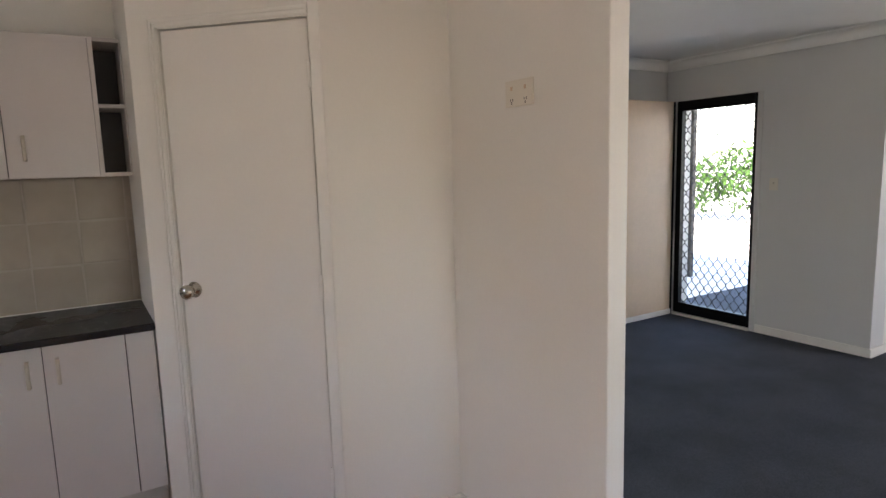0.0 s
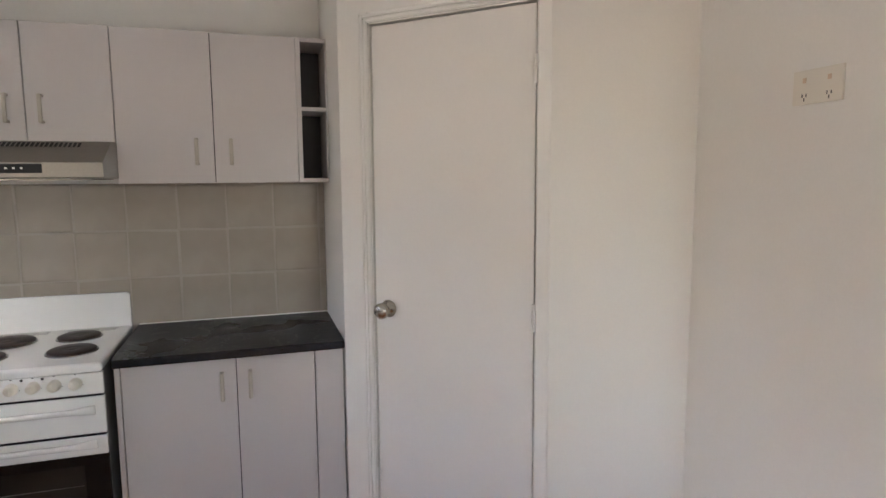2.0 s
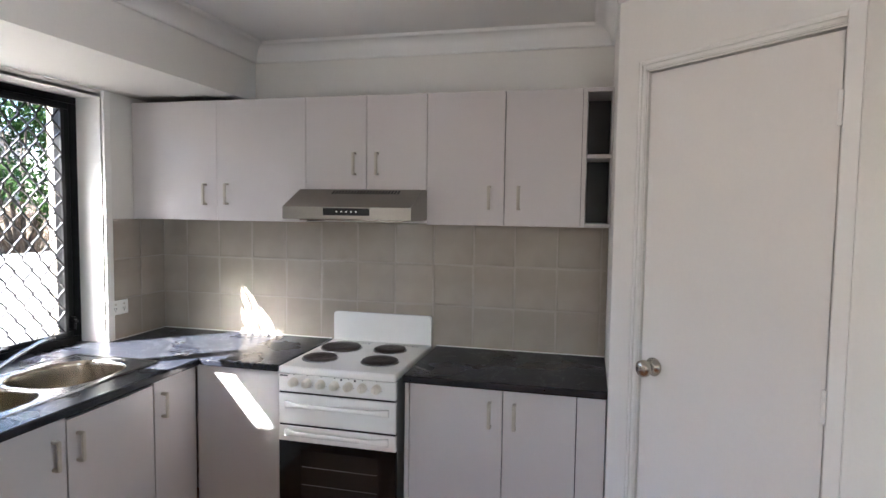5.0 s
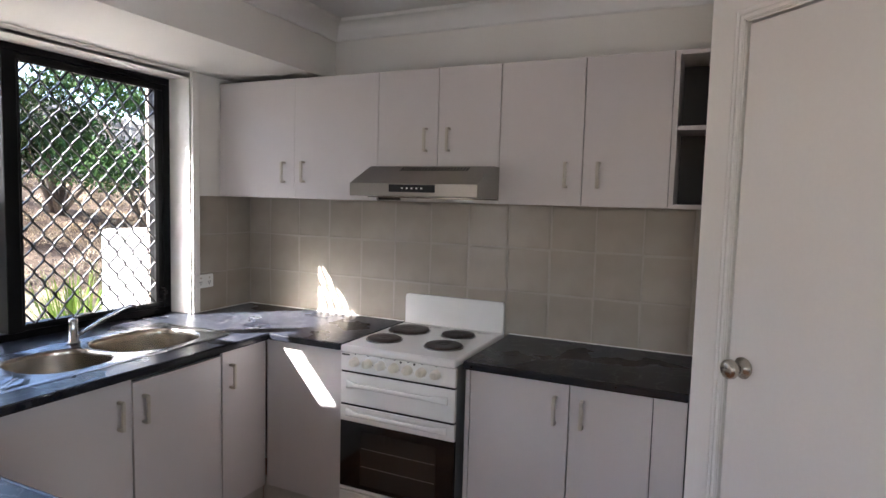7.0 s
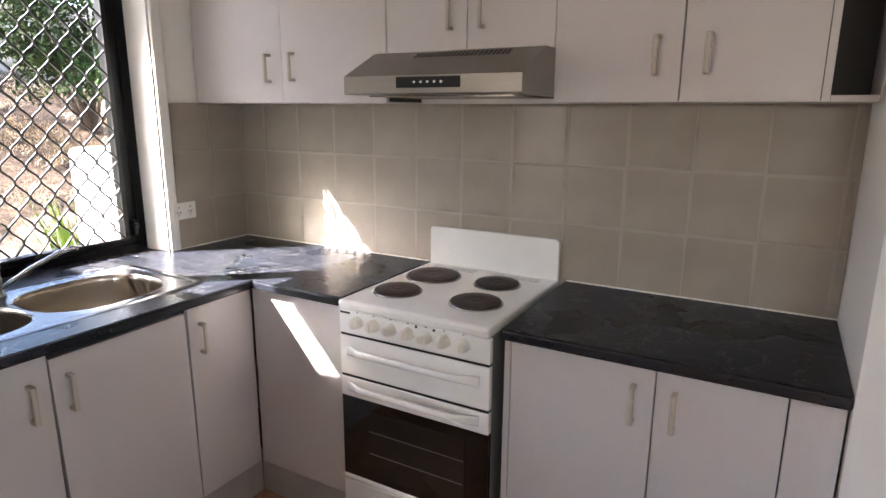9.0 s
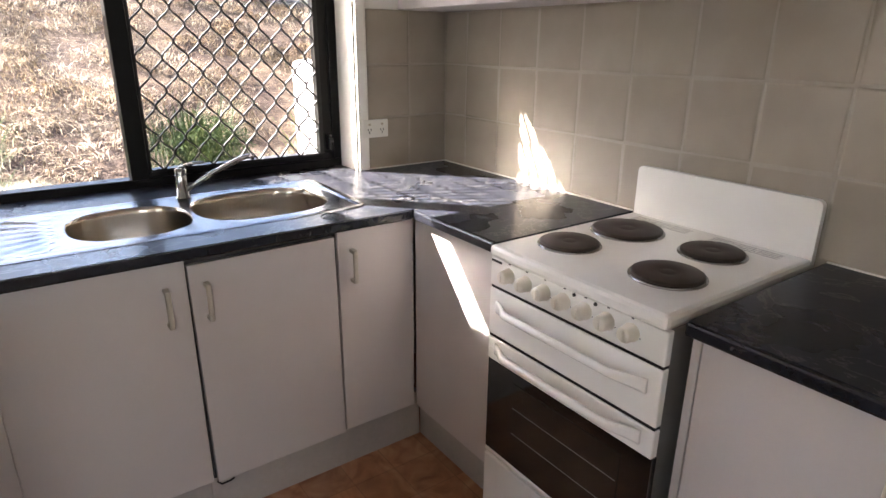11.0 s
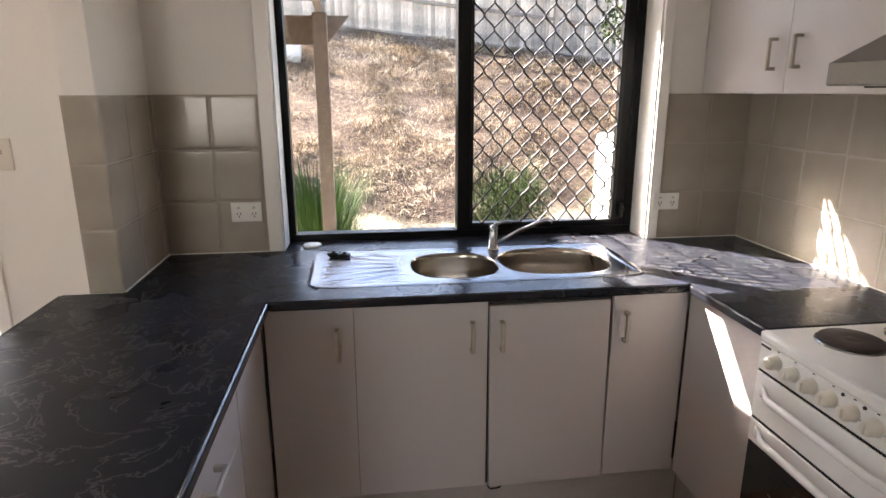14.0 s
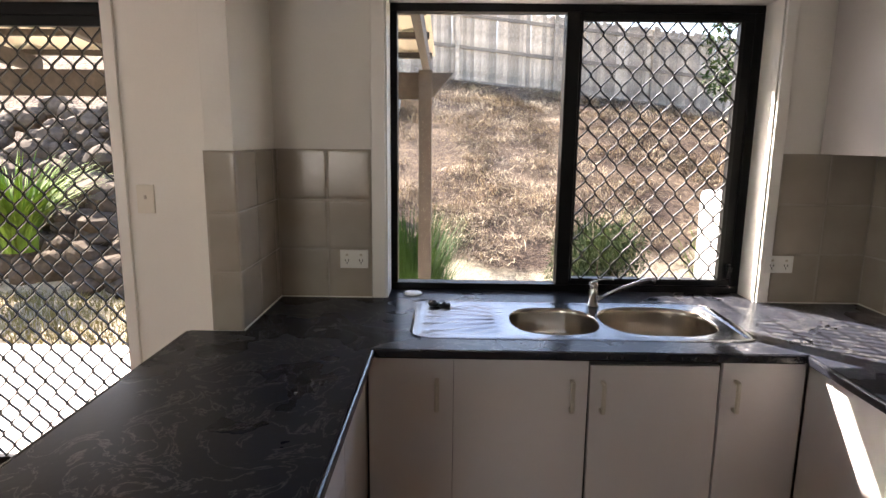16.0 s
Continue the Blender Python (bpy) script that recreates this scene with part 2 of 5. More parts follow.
sn.links.new(sandy.outputs[2], sn.nodes["Principled BSDF"].inputs["Base Color"])
LAWN = material("lawn_far", (0.15, 0.125, 0.042), 0.95, grain=0.3, scale=10, stain=0.4, stain_scale=0.6, bump=0.6)

GLASS = bpy.data.materials.new("window_glass")
GLASS.use_nodes = True
gn = GLASS.node_tree
gb = gn.nodes["Principled BSDF"]
gb.inputs["Base Color"].default_value = (0.81, 0.82, 0.82, 1)
gb.inputs["Roughness"].default_value = 0.0
gb.inputs["Transmission Weight"].default_value = 1.0
gb.inputs["IOR"].default_value = 1.1
TINTED = GLASS.copy()
TINTED.name = "screened_glass"
TINTED.node_tree.nodes["Principled BSDF"].inputs["Base Color"].default_value = (0.63, 0.64, 0.65, 1)
STRAW = material("dry_straw", (0.3, 0.235, 0.145), 0.9, grain=0.35, scale=5, stain=0.55, stain_scale=1.2)
straw_nt = STRAW.node_tree
straw_geo = straw_nt.nodes.new("ShaderNodeNewGeometry")
straw_ramp = straw_nt.nodes.new("ShaderNodeValToRGB")
straw_ramp.color_ramp.elements[0].color = (0.15, 0.1, 0.07, 1)
straw_ramp.color_ramp.elements[1].color = (0.6, 0.5, 0.345, 1)
straw_mid = straw_ramp.color_ramp.elements.new(0.55)
straw_mid.color = (0.33, 0.245, 0.158, 1)
straw_nt.links.new(straw_geo.outputs["Random Per Island"], straw_ramp.inputs[0])
straw_nt.links.new(straw_ramp.outputs[0], straw_nt.nodes["Hue/Saturation/Value"].inputs["Color"])
PATH_CON = material("pale_path_concrete", (0.62, 0.58, 0.52), 0.9, grain=0.1, scale=25, stain=0.15, stain_scale=1.5, bump=0.3)
# Pale colour stands in for the glare of the yard beyond the entry.
GLARE_GROUND = material("glare_pale_ground", (0.68, 0.65, 0.6), 0.9, grain=0.1, scale=20, stain=0.15, stain_scale=1.0)


# ---- building helpers ----
def box(bm, x0, x1, y0, y1, z0, z1, bevel=0.0, seg=2):
    """Adds a box, with rounded edges if asked, to bm."""
    r = bmesh.ops.create_cube(bm, size=1.0)
    vs = r["verts"]
    for v in vs:
        v.co = Vector((x0 + (v.co.x + 0.5) * (x1 - x0), y0 + (v.co.y + 0.5) * (y1 - y0), z0 + (v.co.z + 0.5) * (z1 - z0)))
    if bevel:
        es = list({e for v in vs for e in v.link_edges})
        bmesh.ops.bevel(bm, geom=es, offset=bevel, segments=seg, profile=0.5, affect="EDGES", clamp_overlap=True)
    return bm


def boxes(*items, bevel=0.0):
    bm = bmesh.new()
    for it in items:
        box(bm, *it, bevel=bevel)
    return bm


def tube(bm, pts, radius, seg=10, cap=True, scale_end=1.0):
    """Adds a round rod along pts to bm."""
    rings = []
    n = len(pts)
    pts = [Vector(p) for p in pts]
    for i, p in enumerate(pts):
        d = (pts[min(i + 1, n - 1)] - pts[max(i - 1, 0)]).normalized()
        up = Vector((0, 0, 1)) if abs(d.z) < 0.9 else Vector((1, 0, 0))
        a = d.cross(up).normalized()
        b = d.cross(a).normalized()
        r = radius * (1 + (scale_end - 1) * i / max(1, n - 1))
        rings.append([bm.verts.new(p + (a * math.cos(2 * math.pi * k / seg) + b * math.sin(2 * math.pi * k / seg)) * r) for k in range(seg)])
    for i in range(n - 1):
        for k in range(seg):
            f = bm.faces.new((rings[i][k], rings[i][(k + 1) % seg], rings[i + 1][(k + 1) % seg], rings[i + 1][k]))
            f.smooth = True
    if cap:
        bm.faces.new(rings[0][::-1])
        bm.faces.new(rings[-1])
    return bm


def lathe(bm, profile, centre, axis="z", seg=32):
    """Adds a turned shape: profile of (radius, height) about an axis through centre."""
    c = Vector(centre)

    def at(r, h, k):
        a = 2 * math.pi * k / seg
        p = {"z": (r * math.cos(a), r * math.sin(a), h), "y": (r * math.cos(a), -h, r * math.sin(a)), "x": (h, r * math.cos(a), r * math.sin(a))}[axis]
        return c + Vector(p)

    rings = [[bm.verts.new(at(r, h, k)) for k in range(seg)] for r, h in profile]
    for i in range(len(rings) - 1):
        for k in range(seg):
            f = bm.faces.new((rings[i][k], rings[i][(k + 1) % seg], rings[i + 1][(k + 1) % seg], rings[i + 1][k]))
            f.smooth = True
    bm.faces.new(rings[0][::-1])
    bm.faces.new(rings[-1])
    return bm


ORIGIN = {}


def part(name, bm, mat, parent=None, label=""):
    """Links a bmesh, built in world places, as one mesh object under a thing or a part."""
    base = ORIGIN.get(parent.name, Vector()) if parent else Vector()
    bmesh.ops.recalc_face_normals(bm, faces=bm.faces)
    bmesh.ops.translate(bm, verts=bm.verts, vec=-base)
    me = bpy.data.meshes.new(name)
    bm.to_mesh(me)
    bm.free()
    me.materials.append(mat)
    ob = new(name, me)
    if parent:
        ob.parent = parent
        ORIGIN[ob.name] = base
    if label:
        ob["label"] = label
    return ob


def thing(name, at, label, category, group="", kind=""):
    e = new(name)
    e.empty_display_size = 0.1
    e.location = at
    ORIGIN[e.name] = Vector(at)
    return tagged(e, label, category, group, kind)


def structure(name, bm, mat, label="", category=""):
    ob = part(name, bm, mat)
    return tagged(ob, label, category, kind="structure")


def prism(bm, poly, z0, z1, hole=None):
    """Adds an upright prism over a plan polygon, with an optional hole."""
    loops = [poly] + ([hole] if hole else [])
    edges = []
    rings = []
    for lp in loops:
        vs = [bm.verts.new((x, y, z1)) for x, y in lp]
        rings.append(vs)
        edges += [bm.edges.new((vs[i], vs[(i + 1) % len(vs)])) for i in range(len(vs))]
    r = bmesh.ops.triangle_fill(bm, use_beauty=True, use_dissolve=False, edges=edges)
    top = [f for f in r["geom"] if isinstance(f, bmesh.types.BMFace)]
    ex = bmesh.ops.extrude_face_region(bm, geom=top)
    vs = [g for g in ex["geom"] if isinstance(g, bmesh.types.BMVert)]
    bmesh.ops.translate(bm, verts=vs, vec=(0, 0, z0 - z1))
    return bm


# ---- the plan, in metres ----
XW = -1.99          # inner face of the window wall
XO = -2.23          # its outer face
YB = 3.51           # inner face of the oven wall
XR = 1.48           # dining side of the dividing wall
XE = 5.03           # inner face of the entry wall
YS = -2.5           # back wall
YL = 4.12           # far lounge wall
H = 2.4             # ceiling
WY0, WY1, WZ0, WZ1 = 1.577, 3.085, 0.90, 2.085      # kitchen window
SY0, SY1, SZ1 = -1.32, 0.49, 2.06                    # sliding door
EY0, EY1, EZ1 = 3.22, 4.0, 2.03                      # entry door
PL, PR = (0.3753, 2.943), (0.941, 2.3773)              # ends of the pantry's diagonal face

# ---- structure ----
structure("floor", boxes((XO, XR + 0.03, YS - 0.2, YB + 0.1, -0.1, 0.0)), VINYL, "terracotta coloured patterned sheet vinyl flooring", "floor")
structure("carpet_floor", boxes((XR + 0.03, 7.2, YS - 0.2, YL + 0.2, -0.1, 0.006)), CARPET, "dark charcoal cut-pile carpet in the lounge", "carpet")
structure("floor_trim", boxes((XR + 0.012, XR + 0.045, YS, 1.5, 0.0, 0.011), bevel=0.003), STEEL, "metal strip between vinyl and carpet", "trim")
structure("ceiling", boxes((XO, 7.2, YS - 0.2, YL + 0.2, H, H + 0.12)), CEIL, "flat white painted plasterboard ceiling", "ceiling")


def wall_x(x0, x1, y0, y1, openings):
    """A wall whose faces look along x; openings are (y0, y1, z0, z1)."""
    bm = bmesh.new()
    ys = sorted({y0, y1, *[o[0] for o in openings], *[o[1] for o in openings]})
    for a, b in zip(ys, ys[1:]):
        hit = [o for o in openings if o[0] <= a and o[1] >= b]
        if not hit:
            box(bm, x0, x1, a, b, 0, H)
        for o in hit:
            if o[2] > 0:
                box(bm, x0, x1, a, b, 0, o[2])
            if o[3] < H:
                box(bm, x0, x1, a, b, o[3], H)
    return bm


structure("wall_west", wall_x(XO, XW, YS - 0.2, YB + 0.2, [(WY0, WY1, WZ0 - 0.03, WZ1), (SY0, SY1, 0, SZ1)]), WALL, "cream painted wall around the window and sliding door", "wall")
wall_north = structure("wall_north", boxes((XW, XR + 0.08, YB, YB + 0.2, 0, H)), WALL, "cream painted wall behind the stove", "wall")
# Unseen wall; its window opening is added to admit fill light.
bm = bmesh.new()
for x0, x1, z0, z1 in [(XW, 0.9, 0, H), (0.9, 2.1, 0, 0.85), (0.9, 2.1, 2.15, H), (2.1, 7.2, 0, H)]:
    box(bm, x0, x1, YS - 0.2, YS, z0, z1)
structure("wall_south", bm, WALL, "cream wall closing the dining room, with an added opening", "wall")
structure("wall_lounge_side", boxes((XR + 0.08, XE, YL, YL + 0.2, 0, H)), WALL_SHADED, "plain painted wall of the lounge", "wall")
structure("wall_entry", wall_x(XE, XE + 0.2, 2.29, YL + 0.2, [(EY0, EY1, 0, EZ1)]), WALL_SHADED, "painted lounge wall beside the entry door", "wall")
structure("wall_hall", boxes((XE + 0.2, 7.2, 2.29, 2.39, 0, H)), WALL, "white wall turning into the hallway", "wall")
structure("wall_hall_end", wall_x(7.0, 7.2, YS, 2.29, [(-1.5, 0.3, 0.85, 2.15)]), WALL, "plain wall closing the hallway", "wall")
# wall with the four-way outlet, up to its free end
structure("wall_dividing", boxes((XR, XR + 0.08, 1.525, YL, 0, H), bevel=0.004), WALL, "off-white painted dividing wall with a free end", "wall")

# pantry: side, diagonal face with its doorway, return
dx, dy = 0.7071, -0.7071


def diag(bm, s0, s1, n0, n1, z0, z1, bevel=0.0):
    """A box along the pantry's diagonal: s along it from its kitchen corner, n out of it."""
    r = bmesh.ops.create_cube(bm, size=1.0)
    vs = r["verts"]
    for v in vs:
        s, n, z = s0 + (v.co.x + 0.5) * (s1 - s0), n0 + (v.co.y + 0.5) * (n1 - n0), z0 + (v.co.z + 0.5) * (z1 - z0)
        v.co = Vector((PL[0] + dx * s - 0.7071 * n, PL[1] + dy * s - 0.7071 * n, z))
    if bevel:
        es = list({e for v in vs for e in v.link_edges})
        bmesh.ops.bevel(bm, geom=es, offset=bevel, segments=2, profile=0.5, affect="EDGES", clamp_overlap=True)
    return bm


SL, SR, SE, DZ = 0.1374, 0.7505, 0.8, 2.048
bm = bmesh.new()
diag(bm, 0.0, SL - 0.002, -0.09, 0.0, 0, H)
diag(bm, SR + 0.002, SE, -0.09, 0.0, 0, H)
diag(bm, SL - 0.002, SR + 0.002, -0.09, 0.0, DZ, H)
structure("wall_pantry_face", bm, WALL, "off-white painted diagonal wall of the corner pantry", "wall")
bm = bmesh.new()
prism(bm, [PL, (PL[0] + 0.0636, PL[1] + 0.0636), (PL[0] + 0.09, YB), (PL[0], YB)], 0, H)
structure("wall_pantry_side", bm, WALL, "off-white painted side wall of the corner pantry", "wall")
bm = bmesh.new()
prism(bm, [PR, (XR, PR[1]), (XR, PR[1] + 0.09), (PR[0] + 0.0636, PR[1] + 0.0636)], 0, H)
structure("wall_pantry_return", bm, WALL, "off-white painted return wall of the corner pantry", "wall")
structure("wall_nib", boxes((XW, -1.535, 1.04, 1.133, 0, H), bevel=0.002), WALL, "short cream wall nib at the end of the worktop", "wall")
# dropped bulkhead over the window
structure("bulkhead", boxes((XW, -1.42, 1.04, YB, 2.115, H)), WALL, "dropped cream plasterboard bulkhead above the window", "bulkhead")


def cornice(bm, a, b, out):
    """A cove moulding from a to b along the ceiling, out into the room."""
    a, b, o = Vector((*a, 0)), Vector((*b, 0)), Vector((*out, 0))
    prof = [(0.0, H - 0.088), (0.012, H - 0.088), (0.014, H - 0.078)] + [(0.016 + 0.056 * (1 - math.cos(t)), H - 0.078 + 0.064 * math.sin(t)) for t in [i * math.pi / 16 for i in range(1, 9)]] + [(0.086, H - 0.012), (0.088, H)]
    prev = None
    for r, z in prof:
        cur = [bm.verts.new((p + o * r) + Vector((0, 0, z))) for p in (a, b)]
        if prev:
            f = bm.faces.new((prev[0], prev[1], cur[1], cur[0]))
            f.smooth = True
        prev = cur
    return bm


bm = bmesh.new()
cornice(bm, (-1.42, YB), (PL[0], YB), (0, -1))
cornice(bm, (-1.42, 1.04), (-1.42, YB), (1, 0))
cornice(bm, (PL[0], YB), PL, (-1, 0))
cornice(bm, PL, PR, (-0.7071, -0.7071))
cornice(bm, PR, (XR, PR[1]), (0, -1))
cornice(bm, (XR, PR[1]), (XR, 1.5), (-1, 0))
cornice(bm, (XE, 2.29), (XE, YL), (-1, 0))
cornice(bm, (XR + 0.08, YL), (XE, YL), (0, -1))
structure("cornice", bm, CEIL, "white cove cornice along the ceiling", "cornice")

# baseboards
bm = boxes((XE - 0.014, XE, 2.29, EY0 - 0.05, 0.006, 0.075), (XE - 0.014, XE + 2.0, 2.276, 2.29, 0.006, 0.075), (XR + 0.08, XE - 0.014, YL - 0.014, YL, 0.006, 0.075),
           (XR + 0.08, XR + 0.094, 1.5, YL - 0.014, 0.006, 0.075), (PR[0] + 0.02, XR, PR[1] - 0.014, PR[1], 0, 0.07), (XR - 0.014, XR, 1.5, PR[1] - 0.014, 0, 0.07),
           (XW, XW + 0.014, SY1 + 0.06, 1.04, 0, 0.07), bevel=0.003)
structure("baseboard", bm, TRIM, "white painted low baseboard", "baseboard")

# ---- kitchen window ----
win = thing("window_1", (XW, (WY0 + WY1) / 2, WZ0), "black aluminium sliding window with a diamond security grille", "window", kind="structure")
F0, F1 = -2.195, -2.128
part("window_frame", boxes((F0, F1, WY0, WY1, WZ0 - 0.004, WZ0 + 0.03), (F0, F1, WY0, WY1, WZ1 - 0.035, WZ1), (F0, F1, WY0, WY0 + 0.032, WZ0 + 0.03, WZ1 - 0.035), (F0, F1, WY1 - 0.04, WY1, WZ0 + 0.03, WZ1 - 0.035), bevel=0.003), BLACK_ALU, win)
part("mullion", boxes((F0 + 0.004, F1 + 0.008, 2.292, 2.348, WZ0 + 0.028, WZ1 - 0.033), bevel=0.003), BLACK_ALU, win)
part("sash_frame", boxes((F0 + 0.02, F1 - 0.006, 2.348, WY1 - 0.04, WZ0 + 0.03, WZ0 + 0.058), (F0 + 0.02, F1 - 0.006, 2.348, WY1 - 0.04, WZ1 - 0.065, WZ1 - 0.035), (F0 + 0.02, F1 - 0.006, WY1 - 0.092, WY1 - 0.04, WZ0 + 0.058, WZ1 - 0.065), bevel=0.003), BLACK_ALU, win)
for y0, y1, gm in [(WY0 + 0.03, 2.294, GLASS), (2.346, WY1 - 0.107, TINTED)]:
    g = part("pane", boxes((F0 + 0.012, F0 + 0.016, y0, y1, WZ0 + 0.028, WZ1 - 0.033)), gm, win)
    g.visible_shadow = False
part("latch", boxes((F1 - 0.006, F1 + 0.02, WY1 - 0.066, WY1 - 0.05, WZ0 + 0.07, WZ0 + 0.13), (F1 + 0.008, F1 + 0.03, WY1 - 0.068, WY1 - 0.048, WZ0 + 0.1, WZ0 + 0.118), bevel=0.003), BLACK_PLASTIC, win)
part("reveal", boxes((F1, XW, WY0 - 0.012, WY0 + 0.004, WZ0 + 0.001, WZ1), (F1, XW, WY1 - 0.004, WY1 + 0.012, WZ0 + 0.001, WZ1), (F1, XW, WY0 + 0.004, WY1 - 0.004, WZ1 - 0.004, WZ1 + 0.012)), TRIM, win, "white painted timber reveal")
part("architrave", boxes((XW, XW + 0.016, WY0 - 0.058, WY0 - 0.002, 0.9, WZ1 + 0.03), (XW, XW + 0.016, WY1 + 0.002, WY1 + 0.046, 0.9, WZ1 + 0.03), bevel=0.004), TRIM, win, "white painted timber architrave")


def strands(parent, x, y0, y1, z0, z1, w, h, mat, half=0.0027):
    """A diamond grille of zigzag strips between the given limits."""
    n = max(1, round((y1 - y0) / w))
    w = (y1 - y0) / n
    steps = max(2, round((z1 - z0) / (h / 2)))
    hh = (z1 - z0) / steps
    for i in range(n):
        for sgn in ((1,) if i % 2 else (-1,)):
            yc = y0 + (i + 0.5) * w
            bm = bmesh.new()
            pts = []
            for k in range(steps + 1):
                side = (1 if k % 2 else -1) * sgn
                for dz, reach in (((0.0, 1.0),) if k in (0, steps) else ((-0.3, 0.6), (-0.11, 1.0), (0.11, 1.0), (0.3, 0.6))):
                    yy = yc + side * (w / 2 - 0.001) * reach
                    pts.append((yy, z0 + (k + dz) * hh))
            prev = None
            for k, (yy, zz) in enumerate(pts):
                a, b = pts[max(0, k - 1)], pts[min(len(pts) - 1, k + 1)]
                t = Vector((b[0] - a[0], b[1] - a[1])).normalized()
                nn = Vector((-t.y, t.x)) * half
                xo = sgn * 0.002
                cur = [bm.verts.new((x + xo + q * 0.005, yy + nn.x * r, zz + nn.y * r)) for q, r in ((-1, -1), (1, -1), (1, 1), (-1, 1))]
                if prev:
                    for j in range(4):
                        bm.faces.new((prev[j], prev[(j + 1) % 4], cur[(j + 1) % 4], cur[j]))
                prev = cur
            part("strand", bm, mat, parent)


grille = part("grille", boxes((F1 - 0.004, F1 + 0.008, 2.348, 2.358, WZ0 + 0.056, WZ1 - 0.063), (F1 - 0.004, F1 + 0.008, WY1 - 0.1, WY1 - 0.082, WZ0 + 0.056, WZ1 - 0.063), (F1 - 0.004, F1 + 0.008, 2.358, WY1 - 0.1, WZ0 + 0.05, WZ0 + 0.06), (F1 - 0.004, F1 + 0.008, 2.358, WY1 - 0.1, WZ1 - 0.07, WZ1 - 0.06)), GRILLE, win, "black diamond security grille")
strands(grille, F1 + 0.002, 2.356, WY1 - 0.098, WZ0 + 0.058, WZ1 - 0.066, 0.043, 0.104, GRILLE)

# ---- sliding door of the dining room ----
sd = thing("door_2", (XW, (SY0 + SY1) / 2, 0), "black framed sliding door with a diamond security screen", "sliding door", kind="structure")
D0, D1 = -2.16, -2.06
part("door_frame", boxes((D0, D1, SY0, SY1, 0, 0.035), (D0, D1, SY0, SY1, SZ1 - 0.05, SZ1), (D0, D1, SY0, SY0 + 0.04, 0.035, SZ1 - 0.05), (D0, D1, SY1 - 0.012, SY1, 0.035, SZ1 - 0.05), bevel=0.003), BLACK_ALU, sd)
scr = part("screen_panel", boxes((D1 - 0.03, D1, SY1 - 0.05, SY1 - 0.012, 0.035, SZ1 - 0.05), (D1 - 0.03, D1, -0.44, -0.39, 0.035, SZ1 - 0.05), (D1 - 0.03, D1, -0.39, SY1 - 0.05, 0.035, 0.11), (D1 - 0.03, D1, -0.39, SY1 - 0.05, SZ1 - 0.09, SZ1 - 0.05), bevel=0.002), BLACK_ALU, sd, "black security screen panel")
strands(scr, D1 - 0.015, -0.39, SY1 - 0.05, 0.11, SZ1 - 0.09, 0.043, 0.104, GRILLE)
g = part("pane", boxes((D0 + 0.02, D0 + 0.025, SY0 + 0.04, -0.39, 0.035, SZ1 - 0.05)), GLASS, sd)
g.visible_shadow = False
part("stile", boxes((D0 + 0.005, D0 + 0.045, SY0 + 0.04, SY0 + 0.09, 0.035, SZ1 - 0.05), bevel=0.002), BLACK_ALU, sd)
part("architrave", boxes((XW, XW + 0.016, SY1, SY1 + 0.045, 0, SZ1 + 0.06), (XW, XW + 0.016, SY0, SY1, SZ1, SZ1 + 0.06), (XW, XW + 0.016, SY0 - 0.06, SY0, 0, SZ1 + 0.06), (D1, XW, SY1 - 0.004, SY1 + 0.004, 0, SZ1), bevel=0.002), TRIM, sd, "white painted architrave")

# ---- entry door ----
ed = thing("door_3", (XE, (EY0 + EY1) / 2, 0), "black framed entry screen door with a diamond grille", "screen door", kind="structure")
G0, G1 = XE - 0.006, XE + 0.05
part("door_frame", boxes((G0, G1, EY0, EY0 + 0.03, 0.006, EZ1), (G0, G1, EY1 - 0.055, EY1, 0.006, EZ1), (G0, G1, EY0 + 0.03, EY1 - 0.055, EZ1 - 0.09, EZ1), (G0, G1, EY0 + 0.03, EY1 - 0.055, 0.03, 0.13), bevel=0.003), BLACK_ALU, ed)
part("sill", boxes((XE - 0.03, XE + 0.1, EY0, EY1, 0.0, 0.03), bevel=0.003), TRIM, ed, "white painted sill")
eg = part("grille", boxes((G0 + 0.02, G0 + 0.03, EY0 + 0.03, EY0 + 0.036, 0.13, EZ1 - 0.09)), GRILLE, ed)
strands(eg, G0 + 0.025, EY0 + 0.03, EY1 - 0.055, 0.13, EZ1 - 0.09, 0.043, 0.115, GRILLE, 0.0018)
part("handle", boxes((G0 - 0.02, G0, EY0 + 0.005, EY0 + 0.025, 1.02, 1.14), (G0 - 0.04, G0 - 0.02, EY0 + 0.01, EY0 + 0.06, 1.09, 1.105), bevel=0.003), BLACK_PLASTIC, ed)
part("architrave", boxes((XE - 0.012, XE, EY0 - 0.045, EY0, 0.006, EZ1), bevel=0.002), WALL_SHADED, ed)
leaf = thing("door_leaf", (4.6, 4.03, 0), "tan painted entry door leaf standing open against the wall", "door", kind="structure")
part("panel", boxes((4.2, 4.985, 4.01, 4.05, 0.03, 2.03), bevel=0.003), TAN_DOOR, leaf)
part("weather_strip", boxes((4.2, 4.985, 3.996, 4.01, 0.012, 0.06), bevel=0.003), TRIM, leaf, "white weather strip")
part("hinge_block", boxes((4.985, 5.02, 4.015, 4.045, 0.008, 2.03)), BLACK_ALU, leaf)

